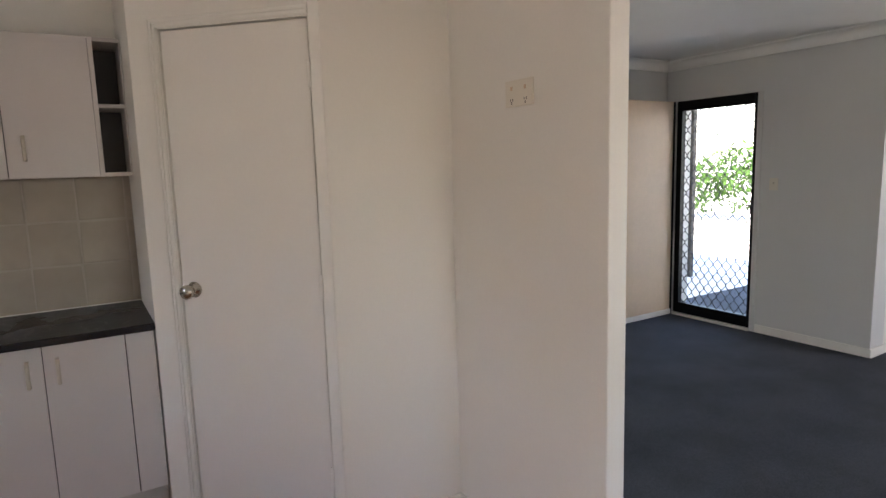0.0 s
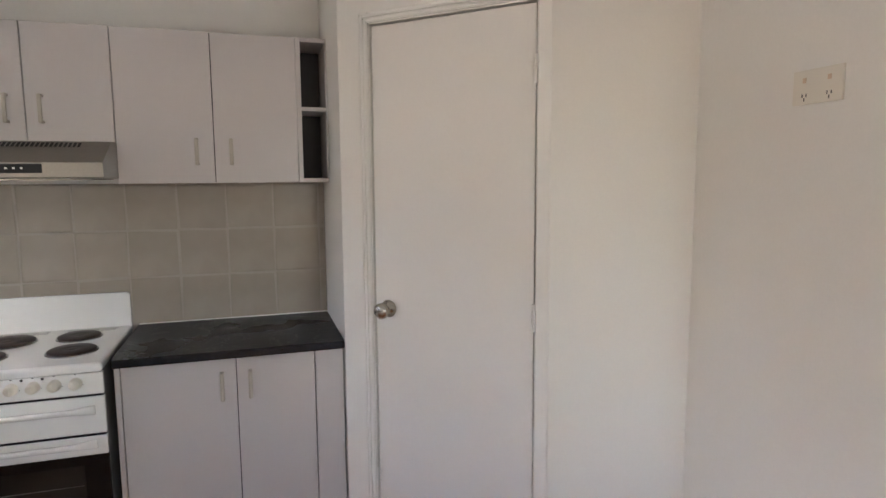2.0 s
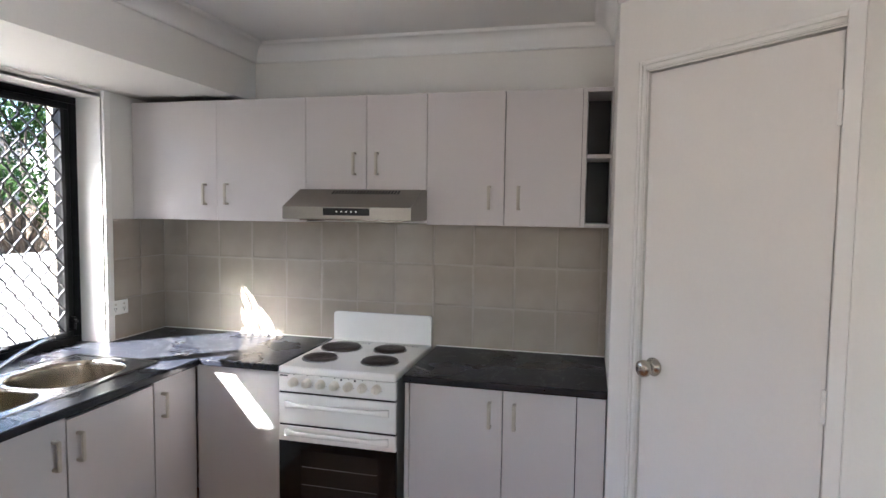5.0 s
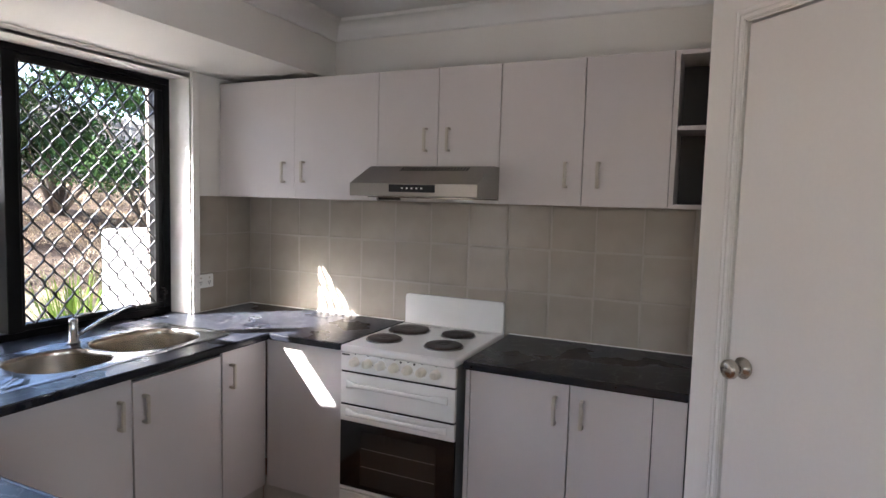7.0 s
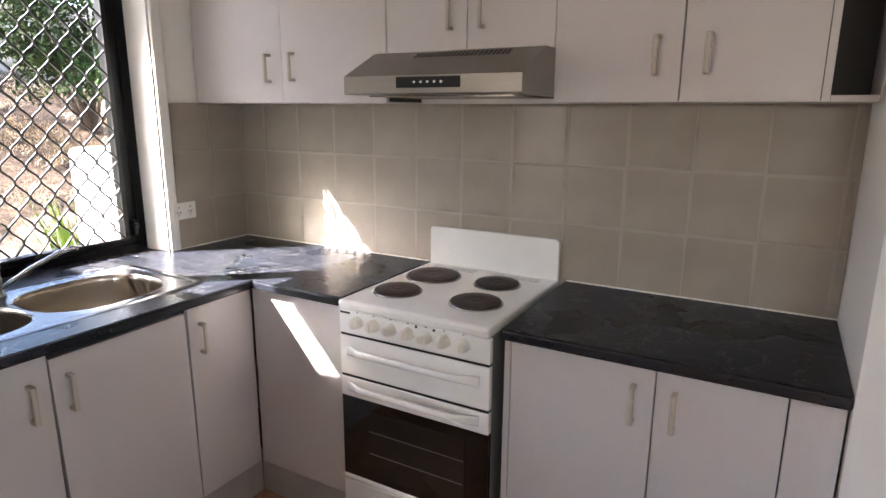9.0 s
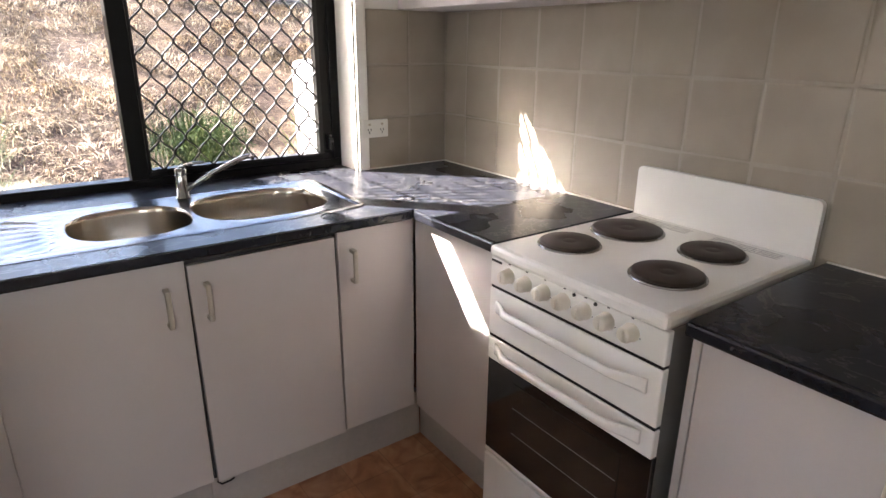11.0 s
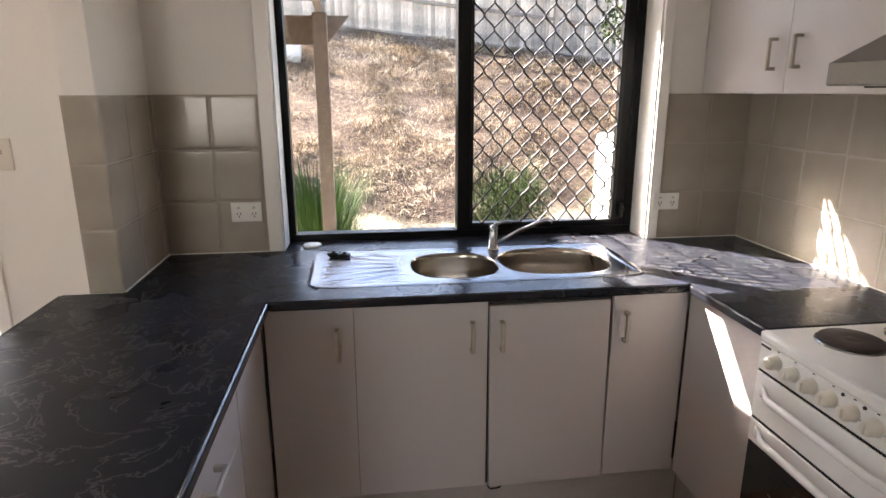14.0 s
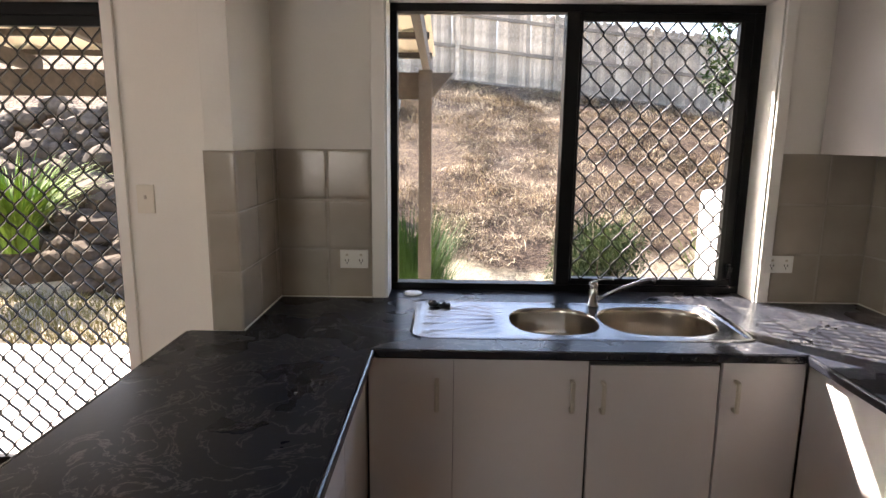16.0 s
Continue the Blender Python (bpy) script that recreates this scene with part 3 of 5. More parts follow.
# ---- pantry door ----
pd = thing("door_1", (0.69, 2.65, 0), "plain white flush pantry door with a round satin knob", "door", kind="structure")
bm = bmesh.new()
diag(bm, SL + 0.0045, SR - 0.0035, -0.042, -0.007, 0.012, DZ - 0.0065, bevel=0.002)
panel = part("panel", bm, DOORP, pd)
bm = bmesh.new()
for n_in, n_out, s_off, w in [(0.0, 0.006, 0.004, 0.034), (0.006, 0.0085, 0.008, 0.009), (0.006, 0.0095, 0.022, 0.011)]:
    diag(bm, SL - s_off - w, SL - s_off, n_in, n_out, 0, DZ + s_off + w, bevel=0.002)
    diag(bm, SL - s_off, SR + 0.006, n_in, n_out, DZ + s_off, DZ + s_off + w, bevel=0.002)
part("architrave", bm, TRIM, pd, "moulded white timber architrave")
bm = bmesh.new()
diag(bm, SR + 0.006, SE - 0.002, 0.0, 0.003, 0, DZ + 0.05, bevel=0.002)
part("hinge_jamb", bm, TRIM, pd)
for z in (0.25, 1.02, 1.8):
    bm = bmesh.new()
    diag(bm, SR - 0.008, SR + 0.004, -0.004, 0.003, z, z + 0.09, bevel=0.001)
    part("hinge", bm, TRIM, pd)
bm = bmesh.new()
lathe(bm, [(0.001, 0), (0.03, 0.0), (0.032, 0.006), (0.014, 0.012), (0.012, 0.03), (0.022, 0.038), (0.029, 0.05), (0.028, 0.062), (0.018, 0.07), (0.001, 0.072)], (0, 0, 0), "y", 24)
ks = SL + 0.062
bmesh.ops.rotate(bm, verts=bm.verts, cent=(0, 0, 0), matrix=Matrix.Rotation(radians(-45), 3, "Z"))
bmesh.ops.translate(bm, verts=bm.verts, vec=(PL[0] + dx * ks + 0.7071 * 0.004, PL[1] + dy * ks + 0.7071 * 0.004, 1.045))
part("knob", bm, NICKEL, panel, "satin nickel round knob")


# ---- worktops ----
def rounded(cx, cy, hx, hy, r, n=5):
    pts = []
    for sx, sy, a0 in ((1, 1, 0), (-1, 1, 90), (-1, -1, 180), (1, -1, 270)):
        for k in range(n + 1):
            a = radians(a0 + 90 * k / n)
            pts.append((cx + sx * (hx - r) + r * math.cos(a), cy + sy * (hy - r) + r * math.sin(a)))
    return pts


SX0, SX1, SY_A, SY_B = -1.935, -1.475, 1.70, 2.865        # the sink's plate
BZ0, BZ1 = 0.872, 0.9
tw = thing("worktop", (-1.4, 2.0, BZ0), "black marbled laminate worktop running under the window", "worktop")
bm = bmesh.new()
prism(bm, [(-0.983, YB - 0.008), (XW + 0.008, YB - 0.008), (XW + 0.008, WY1 - 0.005), (F1, WY1 - 0.005), (F1, WY0 + 0.005), (XW + 0.008, WY0 + 0.005), (XW + 0.008, 1.141), (-1.525, 1.141), (-1.525, 0.957), (-0.262, 0.957), (-0.262, 1.59), (-1.374, 1.59), (-1.374, 2.953), (-0.983, 2.953)], BZ0, BZ1,
      rounded((SX0 + SX1) / 2, (SY_A + SY_B) / 2, (SX1 - SX0) / 2 - 0.03, (SY_B - SY_A) / 2 - 0.03, 0.06))
part("top", bm, BENCH, tw)
E0, E1 = BZ0 - 0.001, BZ1 + 0.0004
for nm, bx in [("sink_side", (-1.3735, -1.361, 1.6025, 2.94, E0, E1)), ("stove_side", (-1.361, -0.983, 2.94, 2.9525, E0, E1)), ("drawer_side", (-1.361, -0.25, 1.5905, 1.603, E0, E1)), ("end", (-0.2615, -0.249, 0.957, 1.59, E0, E1)), ("dining_side", (-1.525, -0.249, 0.944, 0.9565, E0, E1))]:
    part("front_edge", boxes(bx, bevel=0.0058), EDGE, tw, "rounded glossy black front edge")
tw2 = thing("worktop", (-0.03, 3.2, BZ0), "short black marbled laminate worktop beside the stove", "worktop")
part("top", boxes((-0.425, PL[0] - 0.002, 2.953, YB - 0.008, BZ0, BZ1)), BENCH, tw2)
part("front_edge", boxes((-0.427, PL[0] - 0.002, 2.94, 2.9525, E0, E1), bevel=0.0058), EDGE, tw2, "rounded glossy black front edge")
part("side_edge", boxes((-0.4275, -0.4252, 2.9525, YB - 0.01, E0, BZ1 - 0.001)), EDGE, tw2)
structure("sealant_trim", boxes((-0.425, PL[0], YB - 0.012, YB - 0.0075, BZ1, BZ1 + 0.004), (XW + 0.008, -0.985, YB - 0.012, YB - 0.0075, BZ1, BZ1 + 0.004), (XW + 0.0075, XW + 0.012, WY1 + 0.05, YB - 0.012, BZ1, BZ1 + 0.004), (XW + 0.0075, XW + 0.012, 1.141, WY0 - 0.06, BZ1, BZ1 + 0.004), (XW + 0.012, -1.53, 1.1405, 1.145, BZ1, BZ1 + 0.004)), SILICONE, "white silicone seal along the tiles", "trim")


# ---- cabinets ----
def d_handle(parent, at, axis, out, length=0.105, label="off-white plastic bow handle"):
    """A bow handle at a place: axis is the way it runs, out the way it stands off."""
    a, o = Vector(axis), Vector(out)
    c = Vector(at)
    h = length / 2
    side = a.cross(o)
    bm = bmesh.new()
    box(bm, -h, h, -0.0072, 0.0072, 0.021, 0.0325, bevel=0.0048)
    for q in (-1, 1):
        box(bm, min(q * h, q * (h - 0.011)), max(q * h, q * (h - 0.011)), -0.0068, 0.0068, 0.0, 0.026, bevel=0.002)
    for v in bm.verts:
        p, w, d = v.co
        v.co = c + a * p + side * w + o * d
    return part("handle", bm, HANDLE, parent, label)


def cabinet(name, body, doors, face, label, group, kick=None, open_top=0.0, joint=0.0018):
    """A unit: carcass box, doors as (lo, hi, z0, z1, handle place or None, tilt) on the face ('-y', '+x' or '+y')."""
    x0, x1, y0, y1, z0, z1 = body
    e = thing(name, ((x0 + x1) / 2, (y0 + y1) / 2, kick[4] if kick else z0), label, "cabinet", group)
    if open_top:
        # open under the sink bowls: four walls, a low deck and a front rail
        part("body", boxes((x0, x1 - 0.021, y0, y1, z0, open_top), (x1 - 0.02, x1, y0, y1, z0, z1)), CARCASS, e)
    else:
        part("body", boxes(body), CARCASS, e)
    if name == "wall_cabinet":
        part("bottom_panel", boxes((x0 + 0.002, x1 - 0.002, y0, y1 - 0.002, z0 - 0.0045, z0 - 0.0005)), LAMINATE, e, "pale laminate underside")
    if kick:
        part("kickboard", boxes(kick), KICK, e, "grey laminate kickboard")
    for lo, hi, d0, d1, hd, tilt in doors:
        t = 0.017
        g = joint
        if face == "-y":
            bm = boxes((lo + g, hi - g, y0 - t, y0 - 0.001, d0, d1), bevel=0.0015)
            cen = ((lo + hi) / 2, y0, (d0 + d1) / 2)
            out, ax = (0, -1, 0), "Y"
        elif face == "+x":
            bm = boxes((x1 + 0.001, x1 + t, lo + g, hi - g, d0, d1), bevel=0.0015)
            cen = (x1, (lo + hi) / 2, (d0 + d1) / 2)
            out, ax = (1, 0, 0), "X"
        else:
            bm = boxes((lo + g, hi - g, y1 + 0.001, y1 + t, d0, d1), bevel=0.0015)
            cen = ((lo + hi) / 2, y1, (d0 + d1) / 2)
            out, ax = (0, 1, 0), "Y"
        if tilt:
            bmesh.ops.rotate(bm, verts=bm.verts, cent=cen, matrix=Matrix.Rotation(radians(tilt), 3, ax))
        door = part("door", bm, LAMINATE, e)
        if hd and len(hd) == 3:
            d_handle(door, (hd[0], y1 + t, hd[1]), (1, 0, 0), out)
        elif hd:
            u, z = hd
            at = {"-y": (u, y0 - t, z), "+x": (x1 + t, u, z), "+y": (u, y1 + t, z)}[face]
            d_handle(door, at, (0, 0, 1), out)
    return e


YF = 2.988      # carcass front on the oven wall
XF = -1.417     # carcass front under the window
KZ = 0.0
# under the window
cabinet("base_cabinet", (XW + 0.01, XF, 1.57, 2.283, 0.18, 0.87), [(1.578, 1.851, 0.182, 0.862, (1.798, 0.742), 0), (1.851, 2.281, 0.182, 0.862, (2.228, 0.745), 0)], "+x", "pale lilac laminate base cabinet with two doors under the draining board", "kitchen base cabinets", kick=(XW + 0.01, -1.468, 1.57, 2.283, 0, 0.18), open_top=0.7, joint=0.0006)
cabinet("base_cabinet", (XW + 0.01, XF, 2.284, 2.965, 0.18, 0.87), [(2.287, 2.699, 0.176, 0.846, (2.326, 0.742), 0.6), (2.702, 2.967, 0.185, 0.864, (2.746, 0.752), 0)], "+x", "pale lilac laminate sink cabinet with a slightly sagging door", "kitchen base cabinets", kick=(XW + 0.01, -1.468, 2.284, 3.03, 0, 0.18), open_top=0.7)
# corner to the stove
cabinet("base_cabinet", (XF + 0.012, -0.99, YF, YB - 0.01, 0.18, 0.87), [(-1.3985, -0.992, 0.182, 0.867, None, 0)], "-y", "pale lilac laminate blank corner panel beside the stove", "kitchen base cabinets", kick=(-1.468, -0.99, YF + 0.045, YB - 0.01, 0, 0.18))
# beside the pantry
cabinet("base_cabinet", (-0.422, PL[0] - 0.003, YF, YB - 0.01, 0.18, 0.87), [(-0.405, -0.022, 0.182, 0.867, (-0.072, 0.766), 0), (-0.022, 0.262, 0.182, 0.867, (0.026, 0.766), 0), (0.262, PL[0] - 0.004, 0.182, 0.867, None, 0)], "-y", "pale lilac laminate base cabinet between stove and pantry", "kitchen base cabinets", kick=(-0.405, PL[0] - 0.003, YF + 0.045, YB - 0.01, 0, 0.18))
part("end_panel", boxes((-0.424, -0.406, YF - 0.017, YF - 0.001, 0.0, 0.867), bevel=0.001), LAMINATE, bpy.data.objects["base_cabinet.003"])
# peninsula
cabinet("base_cabinet", (-1.37, -1.0, 1.0, 1.555, 0.18, 0.87), [(-1.383, -1.0, 0.182, 0.862, None, 0)], "+y", "pale lilac laminate blank cabinet where the peninsula meets the sink run", "kitchen base cabinets", kick=(-1.37, -1.0, 1.0, 1.5, 0, 0.18))
cabinet("base_cabinet", (-0.999, -0.29, 1.0, 1.555, 0.18, 0.87), [(-0.999, -0.4, 0.684, 0.862, (-0.7, 0.762, "h"), 0), (-0.999, -0.4, 0.517, 0.682, (-0.7, 0.6, "h"), 0), (-0.999, -0.4, 0.35, 0.515, (-0.7, 0.433, "h"), 0), (-0.999, -0.4, 0.182, 0.348, (-0.7, 0.266, "h"), 0), (-0.4, -0.291, 0.182, 0.862, None, 0)], "+y", "pale lilac laminate peninsula cabinet with a bank of drawers", "kitchen base cabinets", kick=(-0.999, -0.29, 1.0, 1.5, 0, 0.18))
bm = bmesh.new()
tube(bm, [(-1.405, 2.29, 0.176), (-1.4, 2.3, 0.165), (-1.393, 2.325, 0.172), (-1.392, 2.335, 0.178)], 0.003, 6)
part("loose_catch", bm, BLACK_PLASTIC, bpy.data.objects["base_cabinet.001"], "small black catch hanging under the door")
pp = thing("peninsula_panel", (-0.9, 0.99, 0), "pale laminate back and end panel of the peninsula", "panel")
part("back_panel", boxes((-1.53, -0.272, 0.98, 0.998, 0, 0.87), bevel=0.001), LAMINATE, pp)
part("end_panel", boxes((-0.289, -0.272, 0.999, 1.572, 0, 0.87), bevel=0.001), LAMINATE, pp)

# wall cabinets
UY, U0, U1 = 3.293, 1.503, 2.086
W = "kitchen wall cabinets"
cabinet("wall_cabinet", (XW + 0.005, -1.02, UY, YB - 0.005, U0 + 0.004, U1), [(-1.983, -1.495, U0, U1, (-1.556, 1.63), 0), (-1.495, -1.019, U0, U1, (-1.436, 1.632), 0)], "-y", "pale lilac laminate wall cabinet in the corner by the window", W, joint=0.0005)
cabinet("wall_cabinet", (-1.018, -0.427, UY, YB - 0.005, 1.66, U1), [(-1.019, -0.714, 1.657, U1, (-0.77, 1.775), 0), (-0.714, -0.426, 1.657, U1, (-0.66, 1.775), 0)], "-y", "short pale lilac laminate wall cabinet above the rangehood", W)
cabinet("wall_cabinet", (-0.425, 0.262, UY, YB - 0.005, U0 + 0.004, U1), [(-0.426, -0.076, U0, U1, (-0.14, 1.625), 0), (-0.076, 0.25, U0, U1, (-0.012, 1.625), 0)], "-y", "pale lilac laminate wall cabinet with two closed doors", W)
sh = thing("open_shelf", (0.31, 3.4, U0), "narrow open shelf unit with a dark back beside the pantry", "shelf", W)
for nm, b in [("side", (0.25, 0.268, UY - 0.016, YB - 0.005, U0, U1)), ("side", (PL[0] - 0.008, PL[0] - 0.002, UY - 0.016, YB - 0.005, U0, U1)), ("bottom", (0.269, PL[0] - 0.009, UY - 0.016, YB - 0.005, U0, U0 + 0.016)), ("top", (0.269, PL[0] - 0.009, UY - 0.016, YB - 0.005, U1 - 0.016, U1)), ("shelf", (0.269, PL[0] - 0.009, UY - 0.01, YB - 0.02, 1.795, 1.811))]:
    part(nm, boxes(b, bevel=0.001), LAMINATE, sh)
# Back is much darker than the laminate of the other parts.
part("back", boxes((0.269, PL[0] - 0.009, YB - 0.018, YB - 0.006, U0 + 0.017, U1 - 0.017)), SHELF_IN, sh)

# ---- rangehood ----
rh = thing("rangehood", (-0.68, 3.28, 1.52), "slim brushed steel rangehood under the short wall cabinet", "rangehood")
HX0, HX1 = -1.006, -0.424
bm = bmesh.new()
prof = [(YB - 0.01, 1.522), (3.035, 1.522), (3.03, 1.526), (3.03, 1.575), (3.04, 1.58), (3.19, 1.654), (3.2, 1.656), (YB - 0.01, 1.656)]
L = [bm.verts.new((HX0, y, z)) for y, z in prof]
R = [bm.verts.new((HX1, y, z)) for y, z in prof]
for i in range(len(prof)):
    j = (i + 1) % len(prof)
    bm.faces.new((L[i], L[j], R[j], R[i]))
bm.faces.new(L)
bm.faces.new(R[::-1])
hood_body = part("body", bm, HOODSTEEL, rh)
ctrl = part("control_panel", boxes((-0.815, -0.605, 3.0265, 3.031, 1.54, 1.571), bevel=0.002), BLACK_PLASTIC, rh, "black control panel")
for k in range(5):
    part("button", boxes((-0.755 + k * 0.022, -0.748 + k * 0.022, 3.0235, 3.027, 1.553, 1.559), bevel=0.001), PLASTIC, ctrl)
for k in range(22):
    u = -0.83 + k * 0.0145
    bm = bmesh.new()
    box(bm, u, u + 0.0085, -0.001, 0.0012, 0.0, 0.034)
    bmesh.ops.rotate(bm, verts=bm.verts, cent=(0, 0, 0), matrix=Matrix.Rotation(radians(-63.5), 3, "X"))
    bmesh.ops.translate(bm, verts=bm.verts, vec=(0, 3.148, 1.6335))
    part("slot", bm, BLACK_PLASTIC, hood_body)
part("filter", boxes((HX0 + 0.05, HX1 - 0.05, 3.09, YB - 0.06, 1.517, 1.5215), bevel=0.001), BOWLSTEEL, rh, "grey mesh filter")

# ---- stove ----
st = thing("stove", (-0.705, 3.2, 0), "white enamel freestanding electric stove with four solid hotplates", "stove")
A0, A1, SF = -0.968, -0.447, 2.925
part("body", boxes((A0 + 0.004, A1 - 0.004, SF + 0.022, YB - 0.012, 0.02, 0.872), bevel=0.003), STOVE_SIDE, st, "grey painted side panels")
bm = boxes((A0, A1, SF - 0.008, YB - 0.03, 0.873, 0.906), bevel=0.011)
hob = part("hob", bm, ENAMEL, st, "white enamel hob")
bm = bmesh.new()
box(bm, A0 + 0.004, A1 - 0.004, YB - 0.03, YB - 0.012, 0.88, 1.047)
es = [e for e in bm.edges if all(v.co.z > 1.04 for v in e.verts) and abs(e.verts[0].co.x - e.verts[1].co.x) < 1e-4]
bmesh.ops.bevel(bm, geom=es, offset=0.016, segments=4, profile=0.5, affect="EDGES")
part("splashback", bm, ENAMEL, st, "upright white enamel back panel")
for hx, hy, r in [(-0.852, 3.082, 0.074), (-0.842, 3.295, 0.092), (-0.606, 3.315, 0.074), (-0.578, 3.098, 0.078)]:
    bm = bmesh.new()
    lathe(bm, [(0.001, 0.9175), (r * 0.2, 0.9175), (r * 0.24, 0.9165), (r * 0.3, 0.918), (r * 0.94, 0.918), (r, 0.9155), (r, 0.908), (0.001, 0.908)], (hx, hy, 0), "z", 36)
    hp = part("hotplate", bm, HOB, hob, "black cast iron hotplate")
    bm = bmesh.new()
    lathe(bm, [(r + 0.001, 0.9055), (r + 0.007, 0.9055), (r + 0.006, 0.909), (r + 0.001, 0.911)], (hx, hy, 0), "z", 36)
    part("trim_ring", bm, CHROME, hp)
for cx in (-0.83, -0.585):
    for r in range(4):
        for k in range(3):
            part("vent_slot", boxes((cx - 0.09 + k * 0.0605, cx - 0.0325 + k * 0.0605, 3.408 + r * 0.012, 3.4105 + r * 0.012, 0.9055, 0.9063)), DARK_MARK, hob)
# control panel, sloping slightly
cp = part("control_panel", boxes((A0, A1, SF, SF + 0.02, 0.797, 0.872), bevel=0.003), ENAMEL, st, "white control panel with small dark markings")
for k in range(7):
    kx = -0.897 + k * 0.0613
    bm = bmesh.new()
    lathe(bm, [(0.001, 0.0), (0.0205, 0.0), (0.0205, 0.003), (0.0185, 0.006), (0.0175, 0.023), (0.0158, 0.027), (0.012, 0.029), (0.001, 0.0293)], (kx, SF, 0.84), "y", 12)
    kn = part("knob", bm, KNOBP, cp, "cream plastic knob")
    part("grip", boxes((kx - 0.0032, kx + 0.0032, SF - 0.0325, SF - 0.026, 0.829, 0.852), bevel=0.002), KNOBP, kn)
    part("mark", boxes((kx - 0.003, kx + 0.003, SF - 0.0012, SF + 0.001, 0.8695, 0.8715)), DARK_MARK, cp)
    for a in (-125, 125):
        mxx, mzz = kx + 0.0265 * math.sin(radians(a)), 0.846 + 0.0265 * math.cos(radians(a)) * 0.8
        part("mark", boxes((mxx - 0.001, mxx + 0.001, SF - 0.0008, SF + 0.001, mzz - 0.001, mzz + 0.001)), DARK_MARK, cp)
for kx in (-0.684, -0.624):
    bm = bmesh.new()
    lathe(bm, [(0.001, 0.0), (0.0045, 0.0), (0.004, 0.003), (0.001, 0.003)], (kx, SF, 0.866), "y", 12)
    part("indicator", bm, DARK_MARK, cp)
# Black strips stand in for the shade in the gaps between fronts.
for g0, g1 in ((0.651, 0.658), (0.790, 0.796)):
    part("gap_fill", boxes((A0 + 0.003, A1 - 0.003, SF + 0.003, SF + 0.021, g0 - 0.0005, g1 + 0.0005)), BLACK_PLASTIC, st, "black strip filling the shaded gap")
part("badge", boxes((-0.963, -0.925, SF - 0.0015, SF + 0.001, 0.862, 0.868)), DARK_MARK, cp)


def bar_handle(parent, z, x0, x1, y):
    """A bowed strap handle whose ends flatten and widen into the door."""
    bm = bmesh.new()
    prev = None
    n = 28
    for k in range(n + 1):
        t = k / n
        e = min(t, 1 - t) * (x1 - x0)
        rise = min(1.0, e / 0.075)
        rise = rise * rise * (3 - 2 * rise)
        off = 0.002 + 0.034 * rise
        hh = 0.0085 + 0.0075 * (1 - rise)
        th = 0.0045 + 0.004 * rise
        x = x0 + (x1 - x0) * t
        zc = z - 0.010 * (1 - rise)
        cur = [bm.verts.new((x, y - off + th * a, zc + hh * b)) for a, b in ((-0.6, -1), (-1, -0.55), (-1, 0.55), (-0.6, 1), (0.6, 1), (1, 0.55), (1, -0.55), (0.6, -1))]
        if prev:
            for j in range(8):
                bm.faces.new((prev[j], prev[(j + 1) % 8], cur[(j + 1) % 8], cur[j])).smooth = True
        else:
            bm.faces.new(cur)
        prev = cur
    bm.faces.new(prev)
    return part("handle", bm, ENAMEL, parent, "white enamel bow handle")


gd = part("grill_door", boxes((A0, A1, SF, SF + 0.02, 0.659, 0.789), bevel=0.003), ENAMEL, st)
bar_handle(gd, 0.752, A0 + 0.03, A1 - 0.03, SF)
od = part("oven_door", boxes((A0, A1, SF, SF + 0.02, 0.584, 0.650), bevel=0.003), ENAMEL, st)
part("lower_rail", boxes((A0, A1, SF, SF + 0.02, 0.288, 0.3), bevel=0.003), ENAMEL, od)
bar_handle(od, 0.632, A0 + 0.03, A1 - 0.03, SF)
part("glass", boxes((A0, A1, SF + 0.004, SF + 0.02, 0.301, 0.583)), BLACK_GLASS, od, "black oven door glass")
part("inner_window", boxes((A0 + 0.1, A1 - 0.075, SF + 0.0025, SF + 0.0045, 0.32, 0.55)), OVEN_BROWN, od, "dark brown inner oven window")
for z in (0.4, 0.477):
    part("rack", boxes((A0 + 0.105, A1 - 0.08, SF + 0.0012, SF + 0.0024, z, z + 0.002)), RACK, od)
part("drawer", boxes((A0, A1, SF, SF + 0.02, 0.1, 0.28), bevel=0.003), ENAMEL, st)
part("plinth", boxes((A0 + 0.01, A1 - 0.01, SF + 0.04, SF + 0.06, 0.0, 0.098)), BLACK_PLASTIC, st)

# ---- sink ----
sk = thing("sink", ((SX0 + SX1) / 2, (SY_A + SY_B) / 2, BZ1), "stainless steel bowl-and-half sink with a ribbed draining board", "sink")
bm = bmesh.new()
NX, NY = 92, 232
bowls = [(-1.69, 2.212, 0.165, 0.158, 0.13), (-1.705, 2.588, 0.178, 0.205, 0.16)]
POW = 2.6


def reach(x, y, b):
    return (abs((x - b[0]) / b[2]) ** POW + abs((y - b[1]) / b[3]) ** POW) ** (1 / POW)


def plate_z(x, y):
    """Height of the pressed plate: rolled rim, sunk field, fanned drainer ribs."""
    z = 0.004
    ex = min(x - SX0, SX1 - x, y - SY_A, SY_B - y)
    z -= 0.0035 * max(0, min(1, (0.012 - ex) / 0.012))
    if ex > 0.03:
        z -= 0.003 * min(1, (ex - 0.03) / 0.006)
    if y < 2.03 and ex > 0.045:
        a = math.atan2(x + 1.70, 2.18 - y)
        z += 0.0034 * math.cos(a * 30) * min(1, (2.03 - y) / 0.04) * min(1, (ex - 0.045) / 0.02)
    return z


